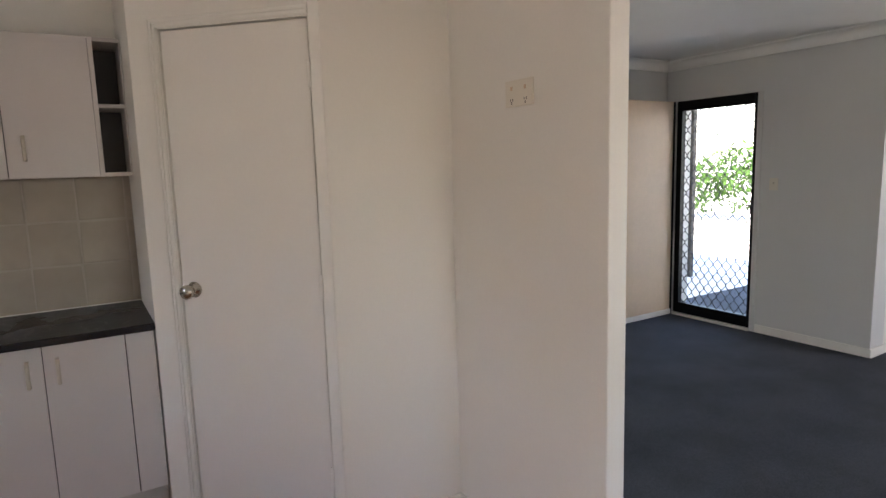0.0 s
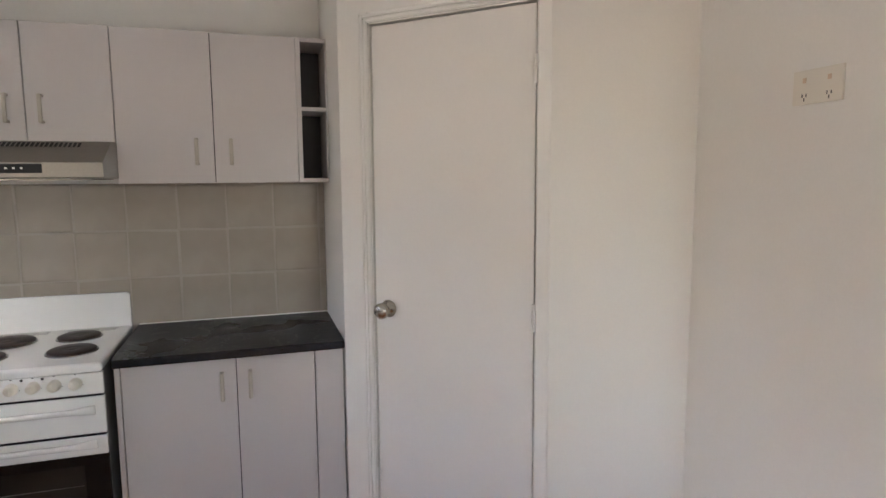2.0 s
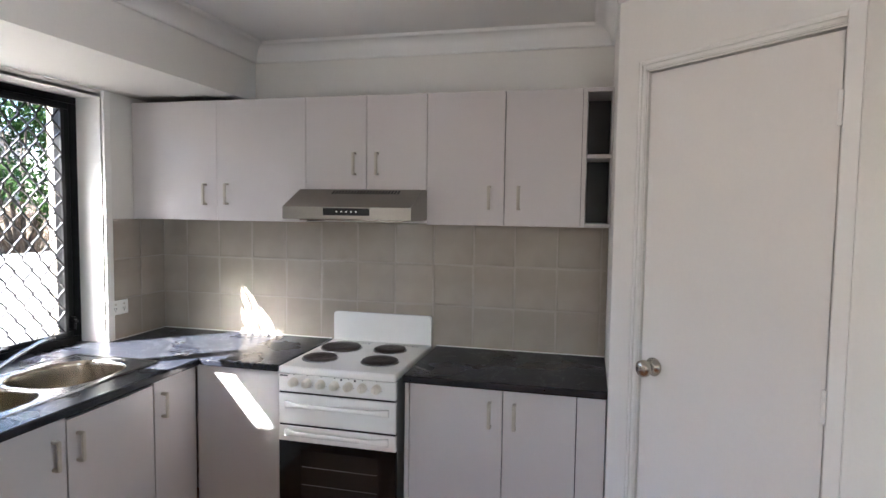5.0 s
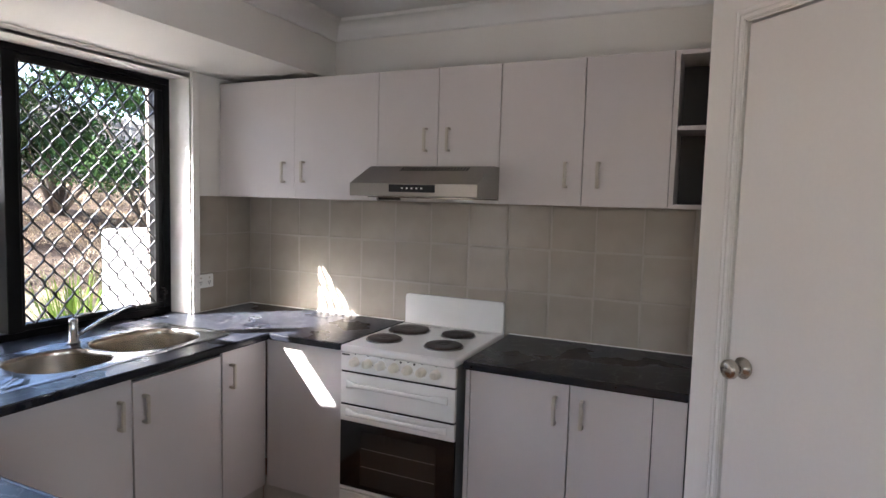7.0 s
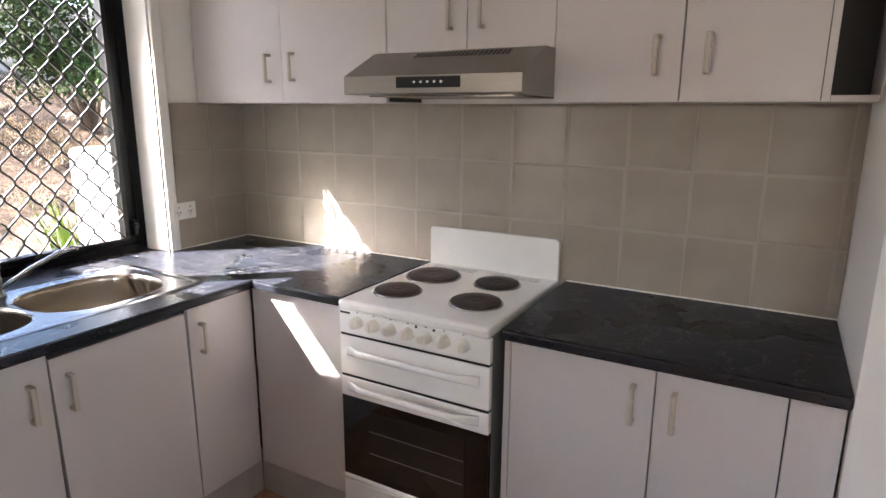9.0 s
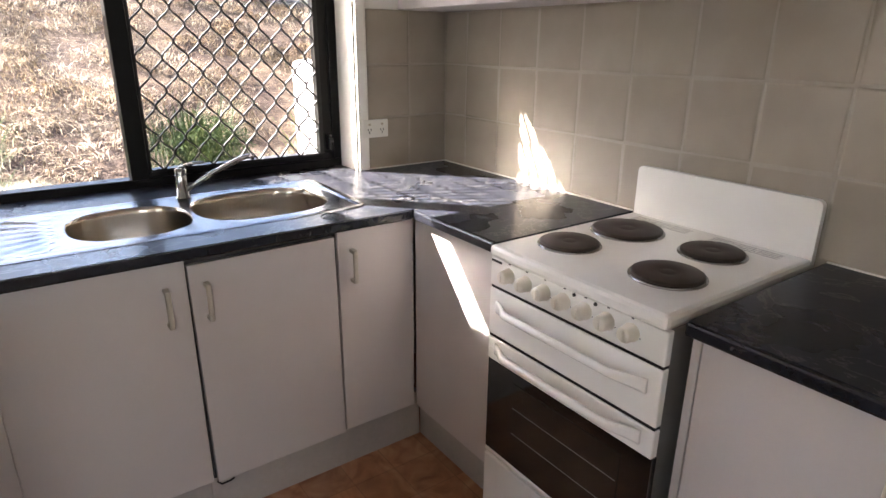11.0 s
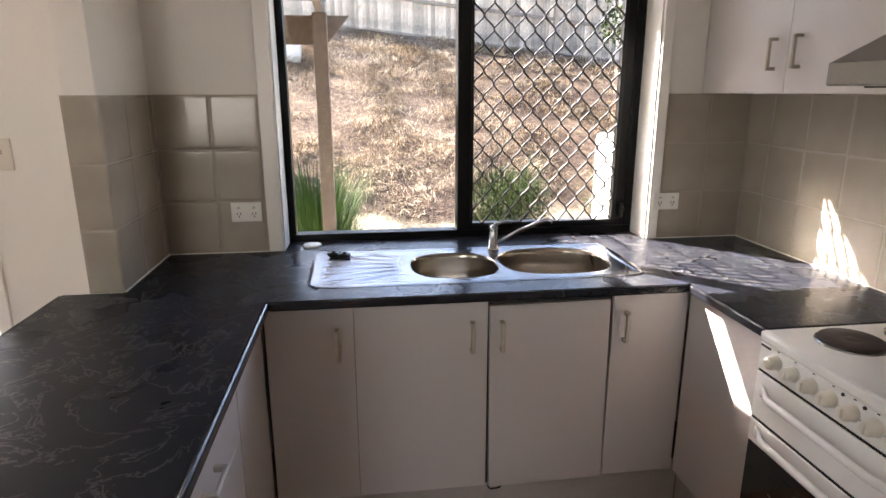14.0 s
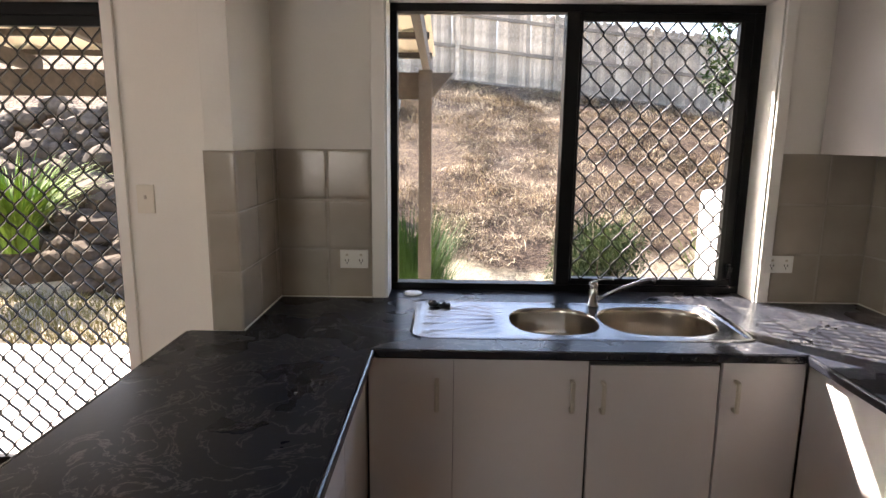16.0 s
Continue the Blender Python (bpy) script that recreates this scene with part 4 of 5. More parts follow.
vs = []
inside = {}
for i in range(NX + 1):
    row = []
    for j in range(NY + 1):
        x, y = SX0 + (SX1 - SX0) * i / NX, SY_A + (SY_B - SY_A) * j / NY
        r = 0.075
        cx, cy = min(max(x, SX0 + r), SX1 - r), min(max(y, SY_A + r), SY_B - r)
        d = math.hypot(x - cx, y - cy)
        if x != cx and y != cy:
            m = max(abs(x - cx), abs(y - cy))
            x, y = cx + (x - cx) * m / d, cy + (y - cy) * m / d
        hole = 0
        for b in bowls:
            q = reach(x, y, b)
            if q < 1.0:
                hole = 1
                q = max(q, 0.2)
                x, y = b[0] + (x - b[0]) / q, b[1] + (y - b[1]) / q
        v = bm.verts.new((x, y, BZ1 + 0.001 + plate_z(x, y)))
        inside[v] = hole
        row.append(v)
    vs.append(row)
for i in range(NX):
    for j in range(NY):
        corner = (vs[i][j], vs[i + 1][j], vs[i + 1][j + 1], vs[i][j + 1])
        if not all(inside[v] for v in corner):
            f = bm.faces.new(corner)
            f.smooth = True
bmesh.ops.delete(bm, geom=[v for v in bm.verts if not v.link_faces], context="VERTS")
basin = part("drainer_plate", bm, STEEL, sk)
for bx, by, rx, ry, depth in bowls:
    bm = bmesh.new()
    top = BZ1 + 0.0018
    prof = [(1.0, 0.0), (0.985, 0.003), (0.972, 0.01)]
    prof += [(0.967, 0.02), (0.95, depth * 0.4), (0.932, depth - 0.05)]
    prof += [(0.932 - 0.24 * (1 - math.cos(a)), depth - 0.05 + 0.046 * math.sin(a)) for a in [k * math.pi / 20 for k in range(1, 11)]]
    prof += [(0.45, depth - 0.002), (0.22, depth)]
    rings = []
    for q, dz in prof:
        ring = []
        for k in range(72):
            a = 2 * math.pi * k / 72
            c, s_ = math.cos(a), math.sin(a)
            n = (abs(c) ** POW + abs(s_) ** POW) ** (1 / POW)
            ring.append(bm.verts.new((bx + rx * q * c / n, by + ry * q * s_ / n, top - dz)))
        rings.append(ring)
    for r0, r1 in zip(rings, rings[1:]):
        for k in range(72):
            f = bm.faces.new((r0[k], r0[(k + 1) % 72], r1[(k + 1) % 72], r1[k]))
            f.smooth = True
    bm.faces.new(rings[-1])
    part("bowl", bm, BOWLSTEEL, sk, "satin steel bowl")
for bx, by, rx, ry, depth in bowls:
    bm = bmesh.new()
    lathe(bm, [(0.001, 0.003), (0.012, 0.003), (0.02, 0.001), (0.034, 0.005), (0.038, 0.003), (0.038, 0.0), (0.001, 0.0)], (bx, by, BZ1 - depth + 0.0025), "z", 24)
    part("waste", bm, CHROME, basin)
tp = thing("mixer_tap", (-1.885, 2.4, BZ1), "chrome single lever kitchen mixer tap", "tap")
bm = bmesh.new()
lathe(bm, [(0.001, 0.905), (0.025, 0.905), (0.025, 0.909), (0.0185, 0.914), (0.0175, 0.985), (0.0165, 0.998), (0.011, 1.003), (0.001, 1.004)], (-1.885, 2.4, 0), "z", 24)
part("body", bm, CHROME, tp)
bm = bmesh.new()
tube(bm, [(-1.88, 2.41, 0.93), (-1.865, 2.44, 0.95), (-1.84, 2.49, 0.985), (-1.805, 2.56, 1.025), (-1.79, 2.59, 1.036), (-1.78, 2.605, 1.03)], 0.0085, 12, scale_end=0.95)
part("spout", bm, CHROME, tp)
bm = bmesh.new()
tube(bm, [(-1.885, 2.4, 1.004), (-1.87, 2.43, 1.016), (-1.855, 2.47, 1.019)], 0.006, 10, scale_end=0.7)
part("lever", bm, CHROME, tp)
pg = thing("sink_plugs", (-1.83, 1.79, BZ1 + 0.006), "two black rubber sink plugs lying on the draining board", "sink plug")
for x, y in ((-1.85, 1.775), (-1.83, 1.815)):
    bm = bmesh.new()
    lathe(bm, [(0.001, 0.0), (0.02, 0.0), (0.024, 0.006), (0.024, 0.012), (0.01, 0.015), (0.006, 0.022), (0.001, 0.023)], (x, y, BZ1 + 0.006), "z", 20)
    part("plug", bm, BLACK_PLASTIC, pg)
dc = bmesh.new()
lathe(dc, [(0.001, 0.0), (0.038, 0.0), (0.04, 0.004), (0.034, 0.009), (0.001, 0.01)], (-2.045, 1.68, BZ1 + 0.0005), "z", 24)
tagged(part("cap", dc, PLASTIC), "small white round plastic cap on the sill", "cap")


# ---- power outlets and switches ----
def outlet(name, at, out, w, h, n, label, quad=False):
    """A wall plate with sockets; out is the way it faces."""
    o = Vector(out)
    u = Vector((0, 0, 1)).cross(o)
    c = Vector(at)
    e = thing(name, at, label, "power outlet" if n else "light switch")

    def slab(du0, du1, dz0, dz1, d0, d1, bev):
        bm = bmesh.new()
        box(bm, du0, du1, dz0, dz1, d0, d1, bevel=bev)
        for v in bm.verts:
            a, b, d = v.co
            v.co = c + u * a + Vector((0, 0, b)) + o * d
        return bm

    plate = part("plate", slab(-w / 2, w / 2, -h / 2, h / 2, 0, 0.009, 0.002), CREAM_PLASTIC if (quad or not n) else PLASTIC, e)
    spots = [(-w / 4, -h * 0.12), (w / 4, -h * 0.12)] if not quad else [(-w / 4, -h * 0.28), (w / 4, -h * 0.28), (-w / 4, h * 0.22), (w / 4, h * 0.22)]
    for a, b in spots[: max(n, 0)]:
        for da, db, r in ((-0.006, 0.004, 0.6), (0.006, 0.004, -0.6), (0, -0.007, 0)):
            part("slot", slab(a + da - 0.0016, a + da + 0.0016, b + db - 0.0045, b + db + 0.0045, 0.0088, 0.0096, 0), DARK_MARK, plate)
        part("rocker", slab(a - 0.005, a + 0.005, b + (h * 0.4 if quad else h * 0.3), b + (h * 0.55 if quad else h * 0.42), 0.009, 0.012, 0.001), TAN_DOOR if quad else HANDLE, plate)
    if not n:
        part("rocker", slab(-0.005, 0.005, 0.0, 0.016, 0.009, 0.013, 0.001), HANDLE, plate)
    return e


outlet("power_outlet", (XW + 0.009, 3.16, 1.062), (1, 0, 0), 0.112, 0.07, 2, "white double power outlet on the splashback tiles")
outlet("power_outlet", (XW + 0.009, 1.445, 1.062), (1, 0, 0), 0.114, 0.075, 2, "white double power outlet on the splashback tiles")
outlet("power_outlet", (XR, 1.93, 1.745), (-1, 0, 0), 0.146, 0.09, 2, "off-white double power outlet high on the wall", quad=True)
outlet("light_switch", (XW, 0.607, 1.295), (1, 0, 0), 0.07, 0.115, 0, "white light switch beside the sliding door")
outlet("light_switch", (XE, 3.06, 1.275), (-1, 0, 0), 0.07, 0.1, 0, "white light switch beside the entry door")


# ---- outside, garden side ----
def slope(x, y):
    """Height of the ground: flat beside the house, a bank rising to the fence."""
    top = 3.02 - 0.11 * (y - 0.7)
    t = min(1, max(0, (-5.6 - x) / 8.4))
    z = -0.12 + (top + 0.12) * (t ** 0.9) if t > 0 else -0.12
    if t > 0:
        z += 0.05 * noise.noise(Vector((x * 0.9, y * 0.9, 0))) + 0.03 * noise.noise(Vector((x * 3, y * 3, 4)))
    if x < -14:
        z = top - min(0.3, (-14 - x) * 0.35)
    return z


bm = bmesh.new()
xs = [-400, -120, -50, -25, -18, -16.5] + [-16 + 0.2 * i for i in range(70)] + [-2.23]
ys = [-300, -100, -40, -20, -12] + [-9 + 0.25 * i for i in range(90)] + [16, 25, 60, 200]
grid = [[bm.verts.new((x, y, slope(x, min(max(y, -8), 14)))) for y in ys] for x in xs]
for i in range(len(xs) - 1):
    for j in range(len(ys) - 1):
        f = bm.faces.new((grid[i][j], grid[i + 1][j], grid[i + 1][j + 1], grid[i][j + 1]))
        f.smooth = True
structure("ground", bm, SOIL, "dry mulched bank rising behind the house", "ground")
structure("patio", boxes((-4.0, XO - 0.002, -6.0, 1.9, -0.11, -0.06), bevel=0.004), CONCRETE, "pale concrete patio slab", "patio")
structure("path", boxes((-3.6, XO - 0.002, 1.902, 8.0, -0.112, -0.07), bevel=0.004), PATH_CON, "pale concrete path along the house", "path")
structure("front_ground", boxes((7.2, 400, -300, 300, -0.3, -0.2)), GLARE_GROUND, "ground in front of the house, coloured pale for glare", "ground")
structure("porch", boxes((XE + 0.2, 7.15, 2.4, 6.5, -0.2, -0.03), bevel=0.004), GLARE_GROUND, "porch slab coloured pale for glare", "porch")
structure("house_wall_outer", boxes((XO - 0.11, XO - 0.002, YS - 0.2, SY0 - 0.06, -0.1, 2.5), (XO - 0.11, XO - 0.002, SY1 + 0.03, WY0 - 0.03, -0.1, 2.5), (XO - 0.11, XO - 0.002, WY1 + 0.03, 8.0, -0.1, 2.5), (XO - 0.11, XO - 0.002, WY0 - 0.03, WY1 + 0.03, -0.1, WZ0 - 0.05), (XO - 0.11, XO - 0.002, WY0 - 0.03, WY1 + 0.03, WZ1 + 0.03, 2.5), (XO - 0.11, XO - 0.002, SY0 - 0.06, SY1 + 0.03, SZ1 + 0.03, 2.5)), BRICKW, "tan outer wall of the house", "wall")
# The deep south overhang is unseen, added to keep sun off the dining floor.
structure("roof", boxes((-2.66, 7.05, YS - 1.8, 8.0, 2.53, 2.62)), TRIM, "plain eave and roof slab, south overhang added as sunshade", "roof")

# ---- fence ----
fe = thing("fence", (-14.2, 3, 1.9), "weathered grey timber paling fence on top of the bank", "fence")
bmp = bmesh.new()
box(bmp, -14.208, -14.192, 2.95, 3.05, 1.9, 4.05)
pal = part("paling", bmp, FENCEW, fe)
mesh = pal.data
k = 1
y = -3.39
while y < 14.0:
    o = new("paling", mesh)
    o.parent = fe
    o.location = Vector((-14.95 + 0.009 * (-1) ** k + random.uniform(-0.003, 0.003), y, slope(-14.95, min(y, 14)) + random.uniform(-0.04, 0.05))) - Vector((-14.2, 3, 1.9))
    o.rotation_euler = (radians(random.uniform(-0.5, 0.5)), 0, 0)
    k += 1
    y += 0.092
pal.location = Vector((-14.95, -3.5, slope(-14.95, -3.5))) - Vector((-14.2, 3, 1.9))
for y in [-2.9 + 2.4 * i for i in range(7)]:
    z = slope(-14.95, min(y + 0.15, 14))
    part("post", boxes((-14.93, -14.83, y, y + 0.1, z - 0.1, z + 2.22), bevel=0.004), FENCEW, fe, "square timber fence post")
for zz in (0.35, 1.15, 1.9):
    bm = bmesh.new()
    a, b = slope(-14.95, -3.5) + zz, slope(-14.95, 14) + zz
    vs = [bm.verts.new(p) for p in [(-14.94, -3.5, a), (-14.90, -3.5, a), (-14.90, -3.5, a + 0.08), (-14.94, -3.5, a + 0.08), (-14.94, 14, b), (-14.90, 14, b), (-14.90, 14, b + 0.08), (-14.94, 14, b + 0.08)]]
    for q in ((0, 1, 2, 3), (4, 5, 6, 7), (0, 1, 5, 4), (1, 2, 6, 5), (2, 3, 7, 6), (3, 0, 4, 7)):
        bm.faces.new([vs[i] for i in q])
    part("rail", bm, FENCERAIL, fe)
# ---- patio roof ----
pr = thing("patio_roof", (-3.6, 1.65, -0.06), "timber patio roof with cream sheeting on weathered posts", "patio roof")
part("post", boxes((-3.645, -3.555, 1.62, 1.705, -0.06, 1.98), bevel=0.004), TIMBER, pr)
part("post", boxes((-3.645, -3.555, -2.2, -2.11, -0.06, 1.98), bevel=0.004), TIMBER, pr)
bm = boxes((-3.69, -3.645, -5.0, 1.84, 1.80, 1.97))
for v in bm.verts:
    if v.co.y > 1.8 and v.co.z < 1.9:
        v.co.y -= 0.14
part("beam", bm, TIMBER, pr)
RS = 0.09
for y in (1.645, 0.75, -0.12, -1.0, -1.9):
    bm = boxes((-3.8, XO - 0.12, y, y + 0.045, 1.965, 2.065), bevel=0.003)
    for v in bm.verts:
        v.co.z += RS * (v.co.x + 3.7)
    part("rafter", bm, TIMBER, pr)
for x in (-3.72, -3.22, -2.75, -2.42):
    z = 2.066 + RS * (x + 3.7)
    part("batten", boxes((x, x + 0.045, -5.0, 1.7, z, z + 0.035)), TIMBER, pr)
bm = bmesh.new()
prev = None
for i in range(160):
    yy = -5.0 + 6.715 * i / 159
    w = 0.008 * math.sin(i * math.pi / 1.5)
    cur = [bm.verts.new((x, yy, 2.114 + RS * (x + 3.7) + w + dz)) for x, dz in ((-3.85, 0), (XO - 0.12, 0), (XO - 0.12, 0.003), (-3.85, 0.003))]
    if prev:
        for j in range(4):
            bm.faces.new((prev[j], prev[(j + 1) % 4], cur[(j + 1) % 4], cur[j]))
    prev = cur
part("sheeting", bm, ROOFSHEET, pr, "cream corrugated roof sheeting")

# white unit beside the window
wu = thing("hot_water_unit", (-2.55, 3.37, -0.07), "white metal hot water unit standing beside the house", "hot water unit")
part("casing", boxes((-2.74, -2.36, 3.13, 3.6, -0.04, 1.3), bevel=0.025), WHITE_METAL, wu)
part("base", boxes((-2.72, -2.37, 3.15, 3.58, -0.07, -0.04)), CONCRETE, wu)


# ---- plants ----
def blade(bm, base, ang, length, bend, width):
    """A strap leaf that rises and bends over."""
    d = Vector((math.cos(ang), math.sin(ang), 0))
    s = Vector((-d.y, d.x, 0))
    prev = None
    for k in range(6):
        t = k / 5
        p = Vector(base) + d * (bend * length * t * t) + Vector((0, 0, length * (t - 0.35 * bend * t * t)))
        w = width * (1 - t) ** 0.7 + 0.0006
        cur = [bm.verts.new(p - s * w), bm.verts.new(p + s * w)]
        if prev:
            f = bm.faces.new((prev[0], prev[1], cur[1], cur[0]))
            f.smooth = True
        prev = cur


def clump(name, at, n, length, spread, width, mat, label, category="plant", bend=(0.05, 0.4)):
    bm = bmesh.new()
    for _ in range(n):
        a = random.uniform(0, 2 * math.pi)
        r = spread * math.sqrt(random.random())
        b = (at[0] + r * math.cos(a), at[1] + r * math.sin(a), at[2] - 0.02)
        blade(bm, b, a + random.uniform(-0.6, 0.6), length * random.uniform(0.6, 1.1), random.uniform(*bend), width * random.uniform(0.7, 1.2))
    e = thing(name, at, label, category)
    part("leaves", bm, mat, e)
    return e


def leaf_cloud(bm, c, rx, ry, rz, n, size):
    for _ in range(n):
        while True:
            p = Vector((random.uniform(-1, 1), random.uniform(-1, 1), random.uniform(-1, 1)))
            if p.length < 1 and random.random() < 0.25 + p.length:
                break
        q = Vector(c) + Vector((p.x * rx, p.y * ry, p.z * rz))
        e = Euler((random.uniform(-1.2, 1.2), random.uniform(-1.2, 1.2), random.uniform(0, 6.28))).to_matrix()
        s = size * random.uniform(0.6, 1.3)
        vs = [bm.verts.new(q + e @ Vector(v)) for v in ((-s, 0, 0), (0, -s * 0.35, s * 0.08), (s, 0, 0), (0, s * 0.35, s * 0.08))]
        bm.faces.new(vs)


def bush(at, r, n, mat, label):
    """A large leafy bush on several stems."""
    e = thing("bush", at, label, "bush")
    x, y, z = at
    bm = bmesh.new()
    tips = []
    for _ in range(11):
        a, q = random.uniform(0, 6.28), random.uniform(0.2, 0.85)
        tip = Vector((x + math.cos(a) * r * q, y + math.sin(a) * r * q, z + r * random.uniform(0.7, 2.1)))
        tube(bm, [(x + random.uniform(-0.1, 0.1), y + random.uniform(-0.1, 0.1), z - 0.1), ((x + tip.x) / 2, (y + tip.y) / 2, z + 0.6 * (tip.z - z)), tip], 0.04, 6, scale_end=0.3)
        tips.append(tip)
    part("stems", bm, BARK, e)
    bm = bmesh.new()
    for tip in tips:
        for _ in range(4):
            c = tip + Vector((random.uniform(-1, 1), random.uniform(-1, 1), random.uniform(-1, 0.6))) * r * 0.32
            leaf_cloud(bm, c, r * 0.3, r * 0.3, r * 0.26, n // 44, 0.06)
    part("crown", bm, mat, e)
    return e


bush((-9.6, 7.3, slope(-9.6, 7.3)), 1.15, 6500, LEAF_DARK, "dark leafy bush on the bank")
bush((-8.0, 7.9, slope(-8.0, 7.9)), 1.25, 7500, LEAF, "bushy green shrub with sunlit yellowish leaves")
bush((-7.0, 9.4, slope(-7.0, 9.4)), 1.5, 7500, LEAF_DARK, "large dark leafy bush beside the house")
clump("strap_plant", (-4.5, 4.15, -0.12), 170, 1.0, 0.18, 0.014, LEAF_LIME, "light green strappy plant near the house")
clump("grass_clump", (-4.3, 1.52, -0.12), 1000, 1.15, 0.17, 0.0085, LEAF, "tall green strappy grass clump by the patio post")
clump("grass_clump", (-4.55, 1.66, -0.12), 300, 0.75, 0.14, 0.008, LEAF, "tall green strappy grass clump by the patio post")
sh = thing("shrub", (-5.2, 3.2, -0.12), "rounded green shrub at the foot of the bank", "shrub")
bm = bmesh.new()
for _ in range(26):
    c = (-5.2 + random.uniform(-0.28, 0.28), 3.2 + random.uniform(-0.3, 0.3), 0.32 + random.uniform(-0.35, 0.42))
    leaf_cloud(bm, c, 0.2, 0.2, 0.22, 620, 0.018)
for _ in range(240):
    a, q = random.uniform(0, 6.28), 0.4 * math.sqrt(random.random())
    blade(bm, (-5.2 + q * math.cos(a), 3.2 + q * math.sin(a), 0.35 + random.uniform(0, 0.3)), a, random.uniform(0.2, 0.42), random.uniform(0.1, 0.6), 0.005)
part("leaves", bm, LEAF_OLIVE, sh)
bm = bmesh.new()
for _ in range(8):
    tube(bm, [(-5.2, 3.2, -0.15), (-5.2 + random.uniform(-0.3, 0.3), 3.2 + random.uniform(-0.3, 0.3), 0.5)], 0.012, 6, scale_end=0.4)
part("stems", bm, BARK, sh)
clump("strap_plant", (-5.75, -2.7, 0.35), 330, 1.2, 0.16, 0.018, LEAF_LIME, "lime green strap-leaved plant on the rock bank", bend=(0.25, 0.95))

# dry tufts over the bank
dg = thing("dry_grass", (-9, 3, 0.5), "dry straw-coloured grass tufts over the bank", "grass", kind="stuff")
bm = bmesh.new()
for _ in range(9500):
    x, y = random.uniform(-13.9, -6.2), random.uniform(-3.0, 11.0)
    lie = noise.noise(Vector((x * 1.6, y * 1.6, 9))) + 0.6 * noise.noise(Vector((x * 0.5, y * 0.5, 3)))
    if lie < -0.18:
        continue
    z = slope(x, y)
    way = 6.28 * noise.noise(Vector((x * 0.9, y * 0.9, 21)))
    for _ in range(9):
        blade(bm, (x + random.gauss(0, 0.11), y + random.gauss(0, 0.11), z + random.uniform(-0.01, 0.03)), way + random.gauss(0, 0.9), random.uniform(0.05, 0.17), random.uniform(0.8, 2.6), 0.0042)
part("tufts", bm, STRAW, dg)

# short sunlit grass between the patio and the rocks
lw = thing("lawn", (-4.7, -1.2, -0.12), "short yellowish green lawn strip beside the patio slab", "lawn", kind="stuff")
bm = bmesh.new()
for _ in range(9000):
    x, y = random.uniform(-5.75, -4.02), random.uniform(-3.4, 0.9)
    blade(bm, (x, y, -0.13), random.uniform(0, 6.28), random.uniform(0.05, 0.12), random.uniform(0.2, 0.9), 0.004)
part("blades", bm, LAWN, lw)

# rock bank beyond the patio
rk = thing("rock_bank", (-5.9, -3.0, -0.12), "bank of loose grey garden rocks beyond the patio", "rocks", kind="stuff")
far_rocks = bmesh.new()
for i in range(560):
    y = random.uniform(-7.0, 0.4)
    t = random.random()
    x = -5.7 - 2.4 * t
    z = -0.1 + 2.0 * t + random.uniform(-0.05, 0.05)
    r = random.uniform(0.12, 0.24)
    bm = bmesh.new() if y > -3.4 else far_rocks
    g = bmesh.ops.create_icosphere(bm, subdivisions=2, radius=r)
    s = Vector((random.uniform(0.8, 1.3), random.uniform(0.8, 1.4), random.uniform(0.6, 1.0)))
    for v in g["verts"]:
        n = 1 + 0.25 * noise.noise(v.co * 6 + Vector((i, 0, 0)))
        v.co = Vector((v.co.x * s.x * n + x, v.co.y * s.y * n + y, v.co.z * s.z * n + z))
    if y > -3.4:
        part("rock", bm, ROCK, rk)
part("rocks", far_rocks, ROCK, rk)
structure("bank_soil", prism(bmesh.new(), [(-12, -8), (-5.8, -8), (-5.8, 0.3), (-12, 0.3)], -0.2, -0.1), SOIL, "soil under the rock bank", "ground")

wb = thing("pit_lid_box", (-11.3, 0.67, slope(-11.3, 0.67)), "small pale box set in the bank", "box")
part("box", boxes((-11.5, -11.1, 0.5, 0.84, slope(-11.3, 0.67) - 0.2, slope(-11.3, 0.67) + 0.3), bevel=0.01), CONCRETE, wb)

# ---- outside, entry side ----
pp2 = thing("porch_post", (6.9, 5.2, -0.03), "tan timber porch post", "post")
part("post", boxes((6.87, 6.94, 5.16, 5.23, -0.03, 2.53), bevel=0.004), TIMBER, pp2)
hd = thing("hedge", (15, 7, -0.2), "sunlit green hedge across the front yard", "hedge", kind="stuff")
bm = bmesh.new()
for i in range(40):
    leaf_cloud(bm, (15 + random.uniform(-0.5, 0.5), 1 + 0.4 * i, 0.8 + random.uniform(-0.3, 0.5)), 0.7, 0.5, 0.75, 260, 0.1)
part("leaves", bm, LEAF, hd)


# ---- wall tiles, one by one ----
def tile_mesh(name, w, h, t=0.007):
    """A tile with a softly cushioned edge."""
    bm = bmesh.new()
    rings = []
    for inset, out in ((0.0, 0.0), (0.0, 0.0035), (0.002, 0.0062), (0.008, 0.0068), (0.016, t), (0.024, t)):
        x, z = w / 2 - min(inset, w * 0.3), h / 2 - min(inset, h * 0.3)
        rings.append([bm.verts.new((sx * x, -out, sz * z)) for sx, sz in ((-1, -1), (1, -1), (1, 1), (-1, 1))])
    for i, (r0, r1) in enumerate(zip(rings, rings[1:])):
        for k in range(4):
            f = bm.faces.new((r0[k], r0[(k + 1) % 4], r1[(k + 1) % 4], r1[k]))
            f.smooth = i > 0
    bm.faces.new(rings[-1]).smooth = True
    me = bpy.data.meshes.new(name)
    bmesh.ops.recalc_face_normals(bm, faces=bm.faces)
    bm.to_mesh(me)
    bm.free()
    me.materials.append(TILE)
    return me


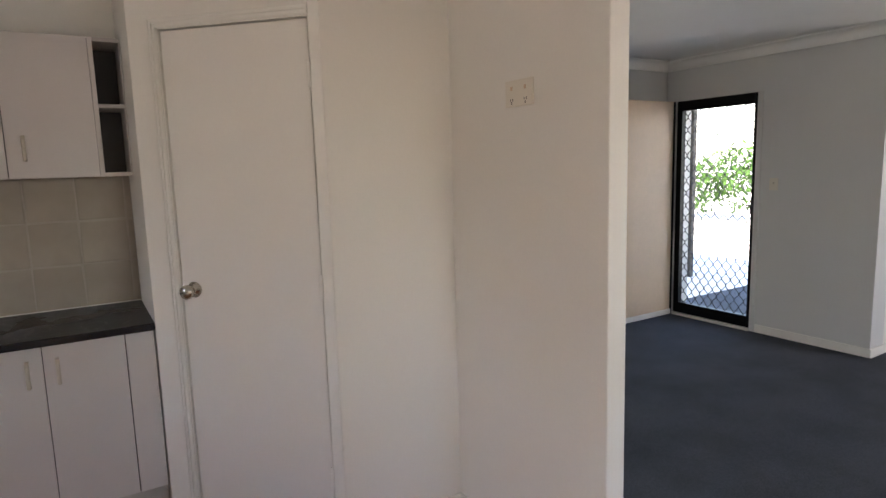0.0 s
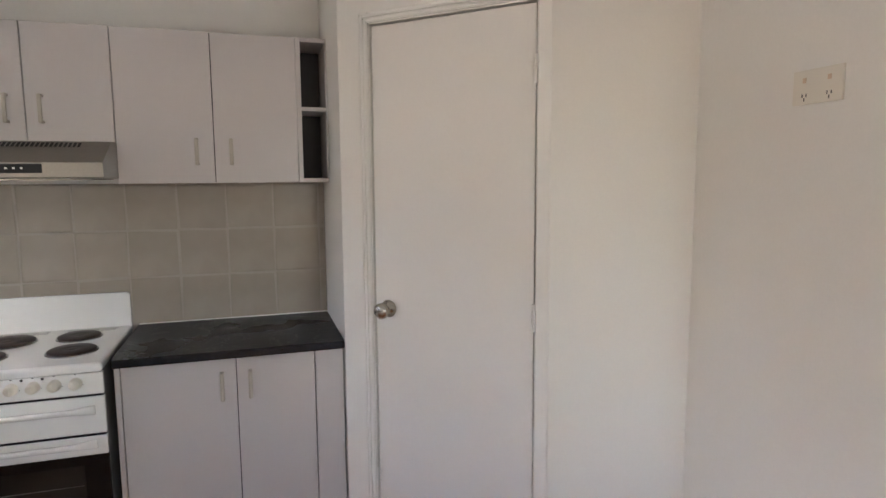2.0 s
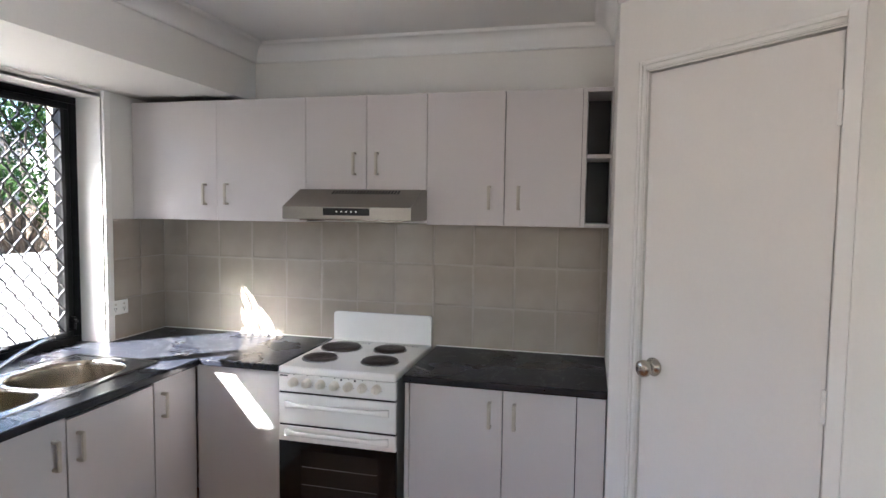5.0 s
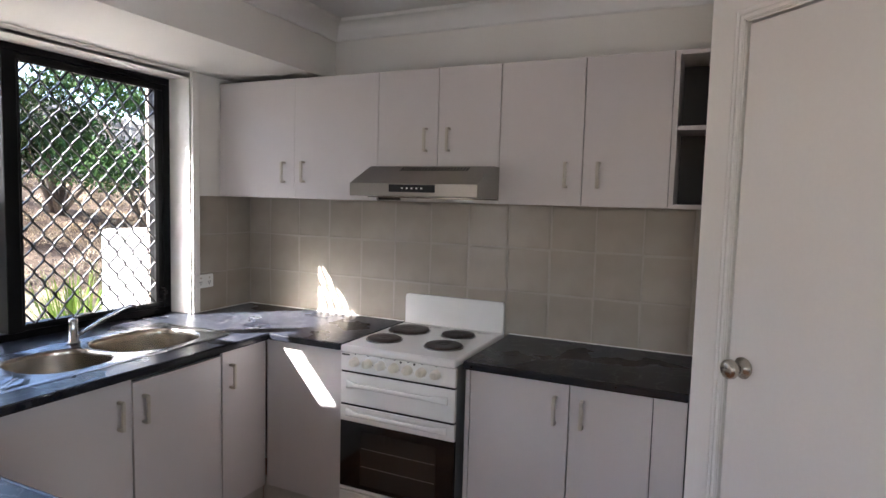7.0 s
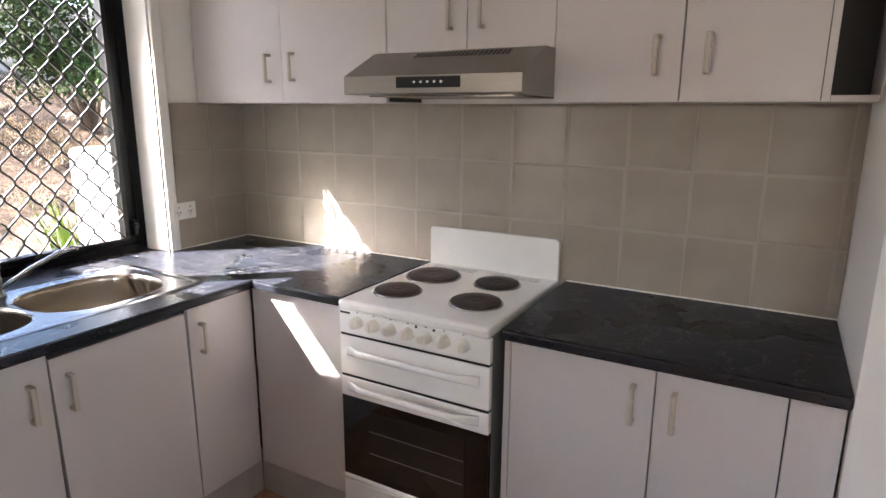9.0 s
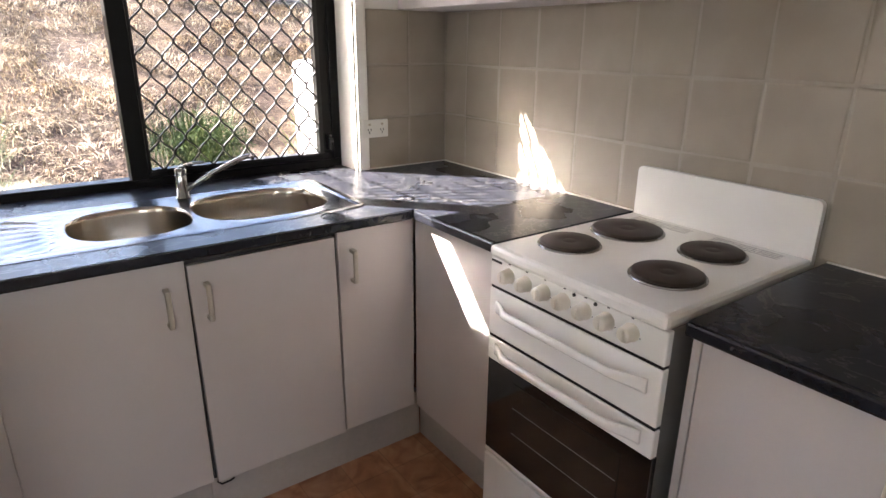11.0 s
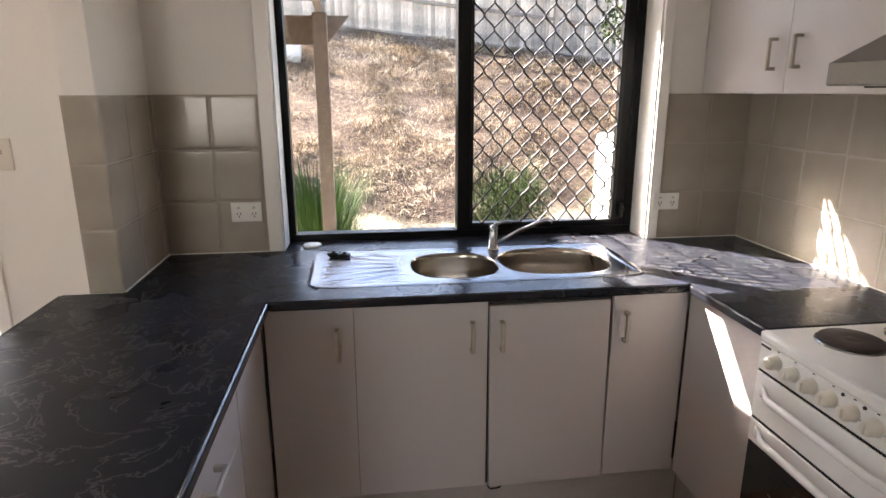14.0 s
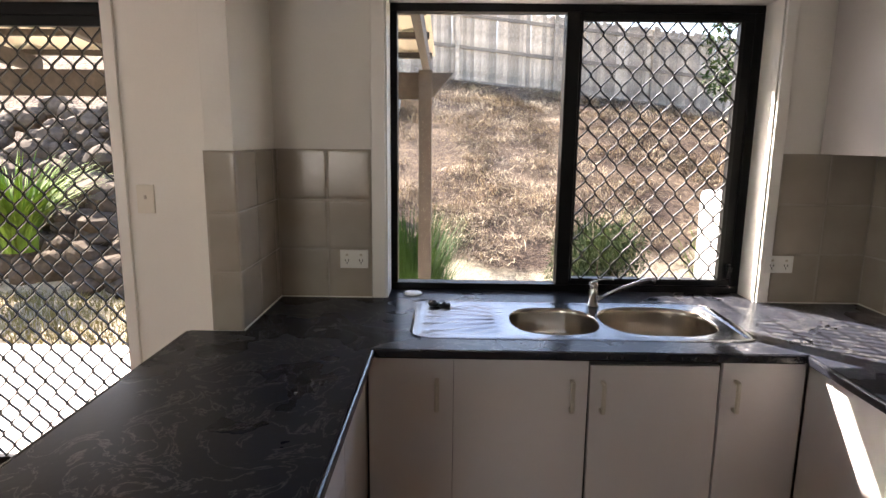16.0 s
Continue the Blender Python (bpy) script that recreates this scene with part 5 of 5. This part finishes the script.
TILES = {}


def tiled(parent, start, end, z0, z1, first, size=0.2, gap=0.002):
    """Tiles between two plan points on a wall; first is the width of the first, cut tile."""
    a, b = Vector((*start, 0)), Vector((*end, 0))
    run = (b - a).normalized()
    ang = math.atan2(run.y, run.x)
    length = (b - a).length
    u = 0.0
    w = first
    while u < length - 0.01:
        w = min(w, length - u)
        z = z0
        while z < z1 - 0.01:
            h = min(0.2, z1 - z)
            key = (round(w, 3), round(h, 3))
            if key not in TILES:
                TILES[key] = tile_mesh("tile", w - gap, h - gap)
            o = new("tile", TILES[key])
            p = a + run * (u + w / 2)
            o.parent = parent
            o.matrix_world = Matrix.Translation((p.x, p.y, z + h / 2)) @ Matrix.Rotation(ang + radians(random.uniform(-0.22, 0.22)), 4, "Z") @ Matrix.Rotation(radians(random.uniform(-0.22, 0.22)), 4, "X")
            z += 0.2
        u += w
        w = size


TZ = 1.502
structure("grout_back", boxes((XW + 0.0068, PL[0] - 0.001, YB - 0.0082, YB - 0.0005, 0.87, TZ), (XW + 0.0005, XW + 0.0082, WY1 + 0.047, YB - 0.0068, 0.87, TZ), (XW + 0.0005, XW + 0.0082, 1.14, WY0 - 0.059, 0.87, TZ)), GROUT, "pale grout behind the wall tiles", "grout")
structure("grout_nib", boxes((XW + 0.0068, -1.528, 1.1335, 1.1398, 0.87, TZ), (-1.5345, -1.5282, 1.036, 1.1335, 0.9, TZ)), GROUT, "pale grout behind the wall tiles", "grout")
wall_west = bpy.data.objects["wall_west"]
wall_nib = bpy.data.objects["wall_nib"]
tiled(wall_north, (XW + 0.008, YB - 0.002), (PL[0] - 0.002, YB - 0.002), 0.902, TZ, 0.1445, 0.1985)
tiled(wall_west, (XW + 0.002, WY1 + 0.048), (XW + 0.002, YB - 0.008), 0.902, TZ, 0.19)
tiled(wall_west, (XW + 0.002, 1.142), (XW + 0.002, WY0 - 0.06), 0.902, TZ, 0.198)
tiled(wall_nib, (-1.53, 1.135), (XW + 0.008, 1.135), 0.902, TZ, 0.2)
tiled(wall_nib, (-1.533, 1.036), (-1.533, 1.141), 0.902, TZ, 0.105)
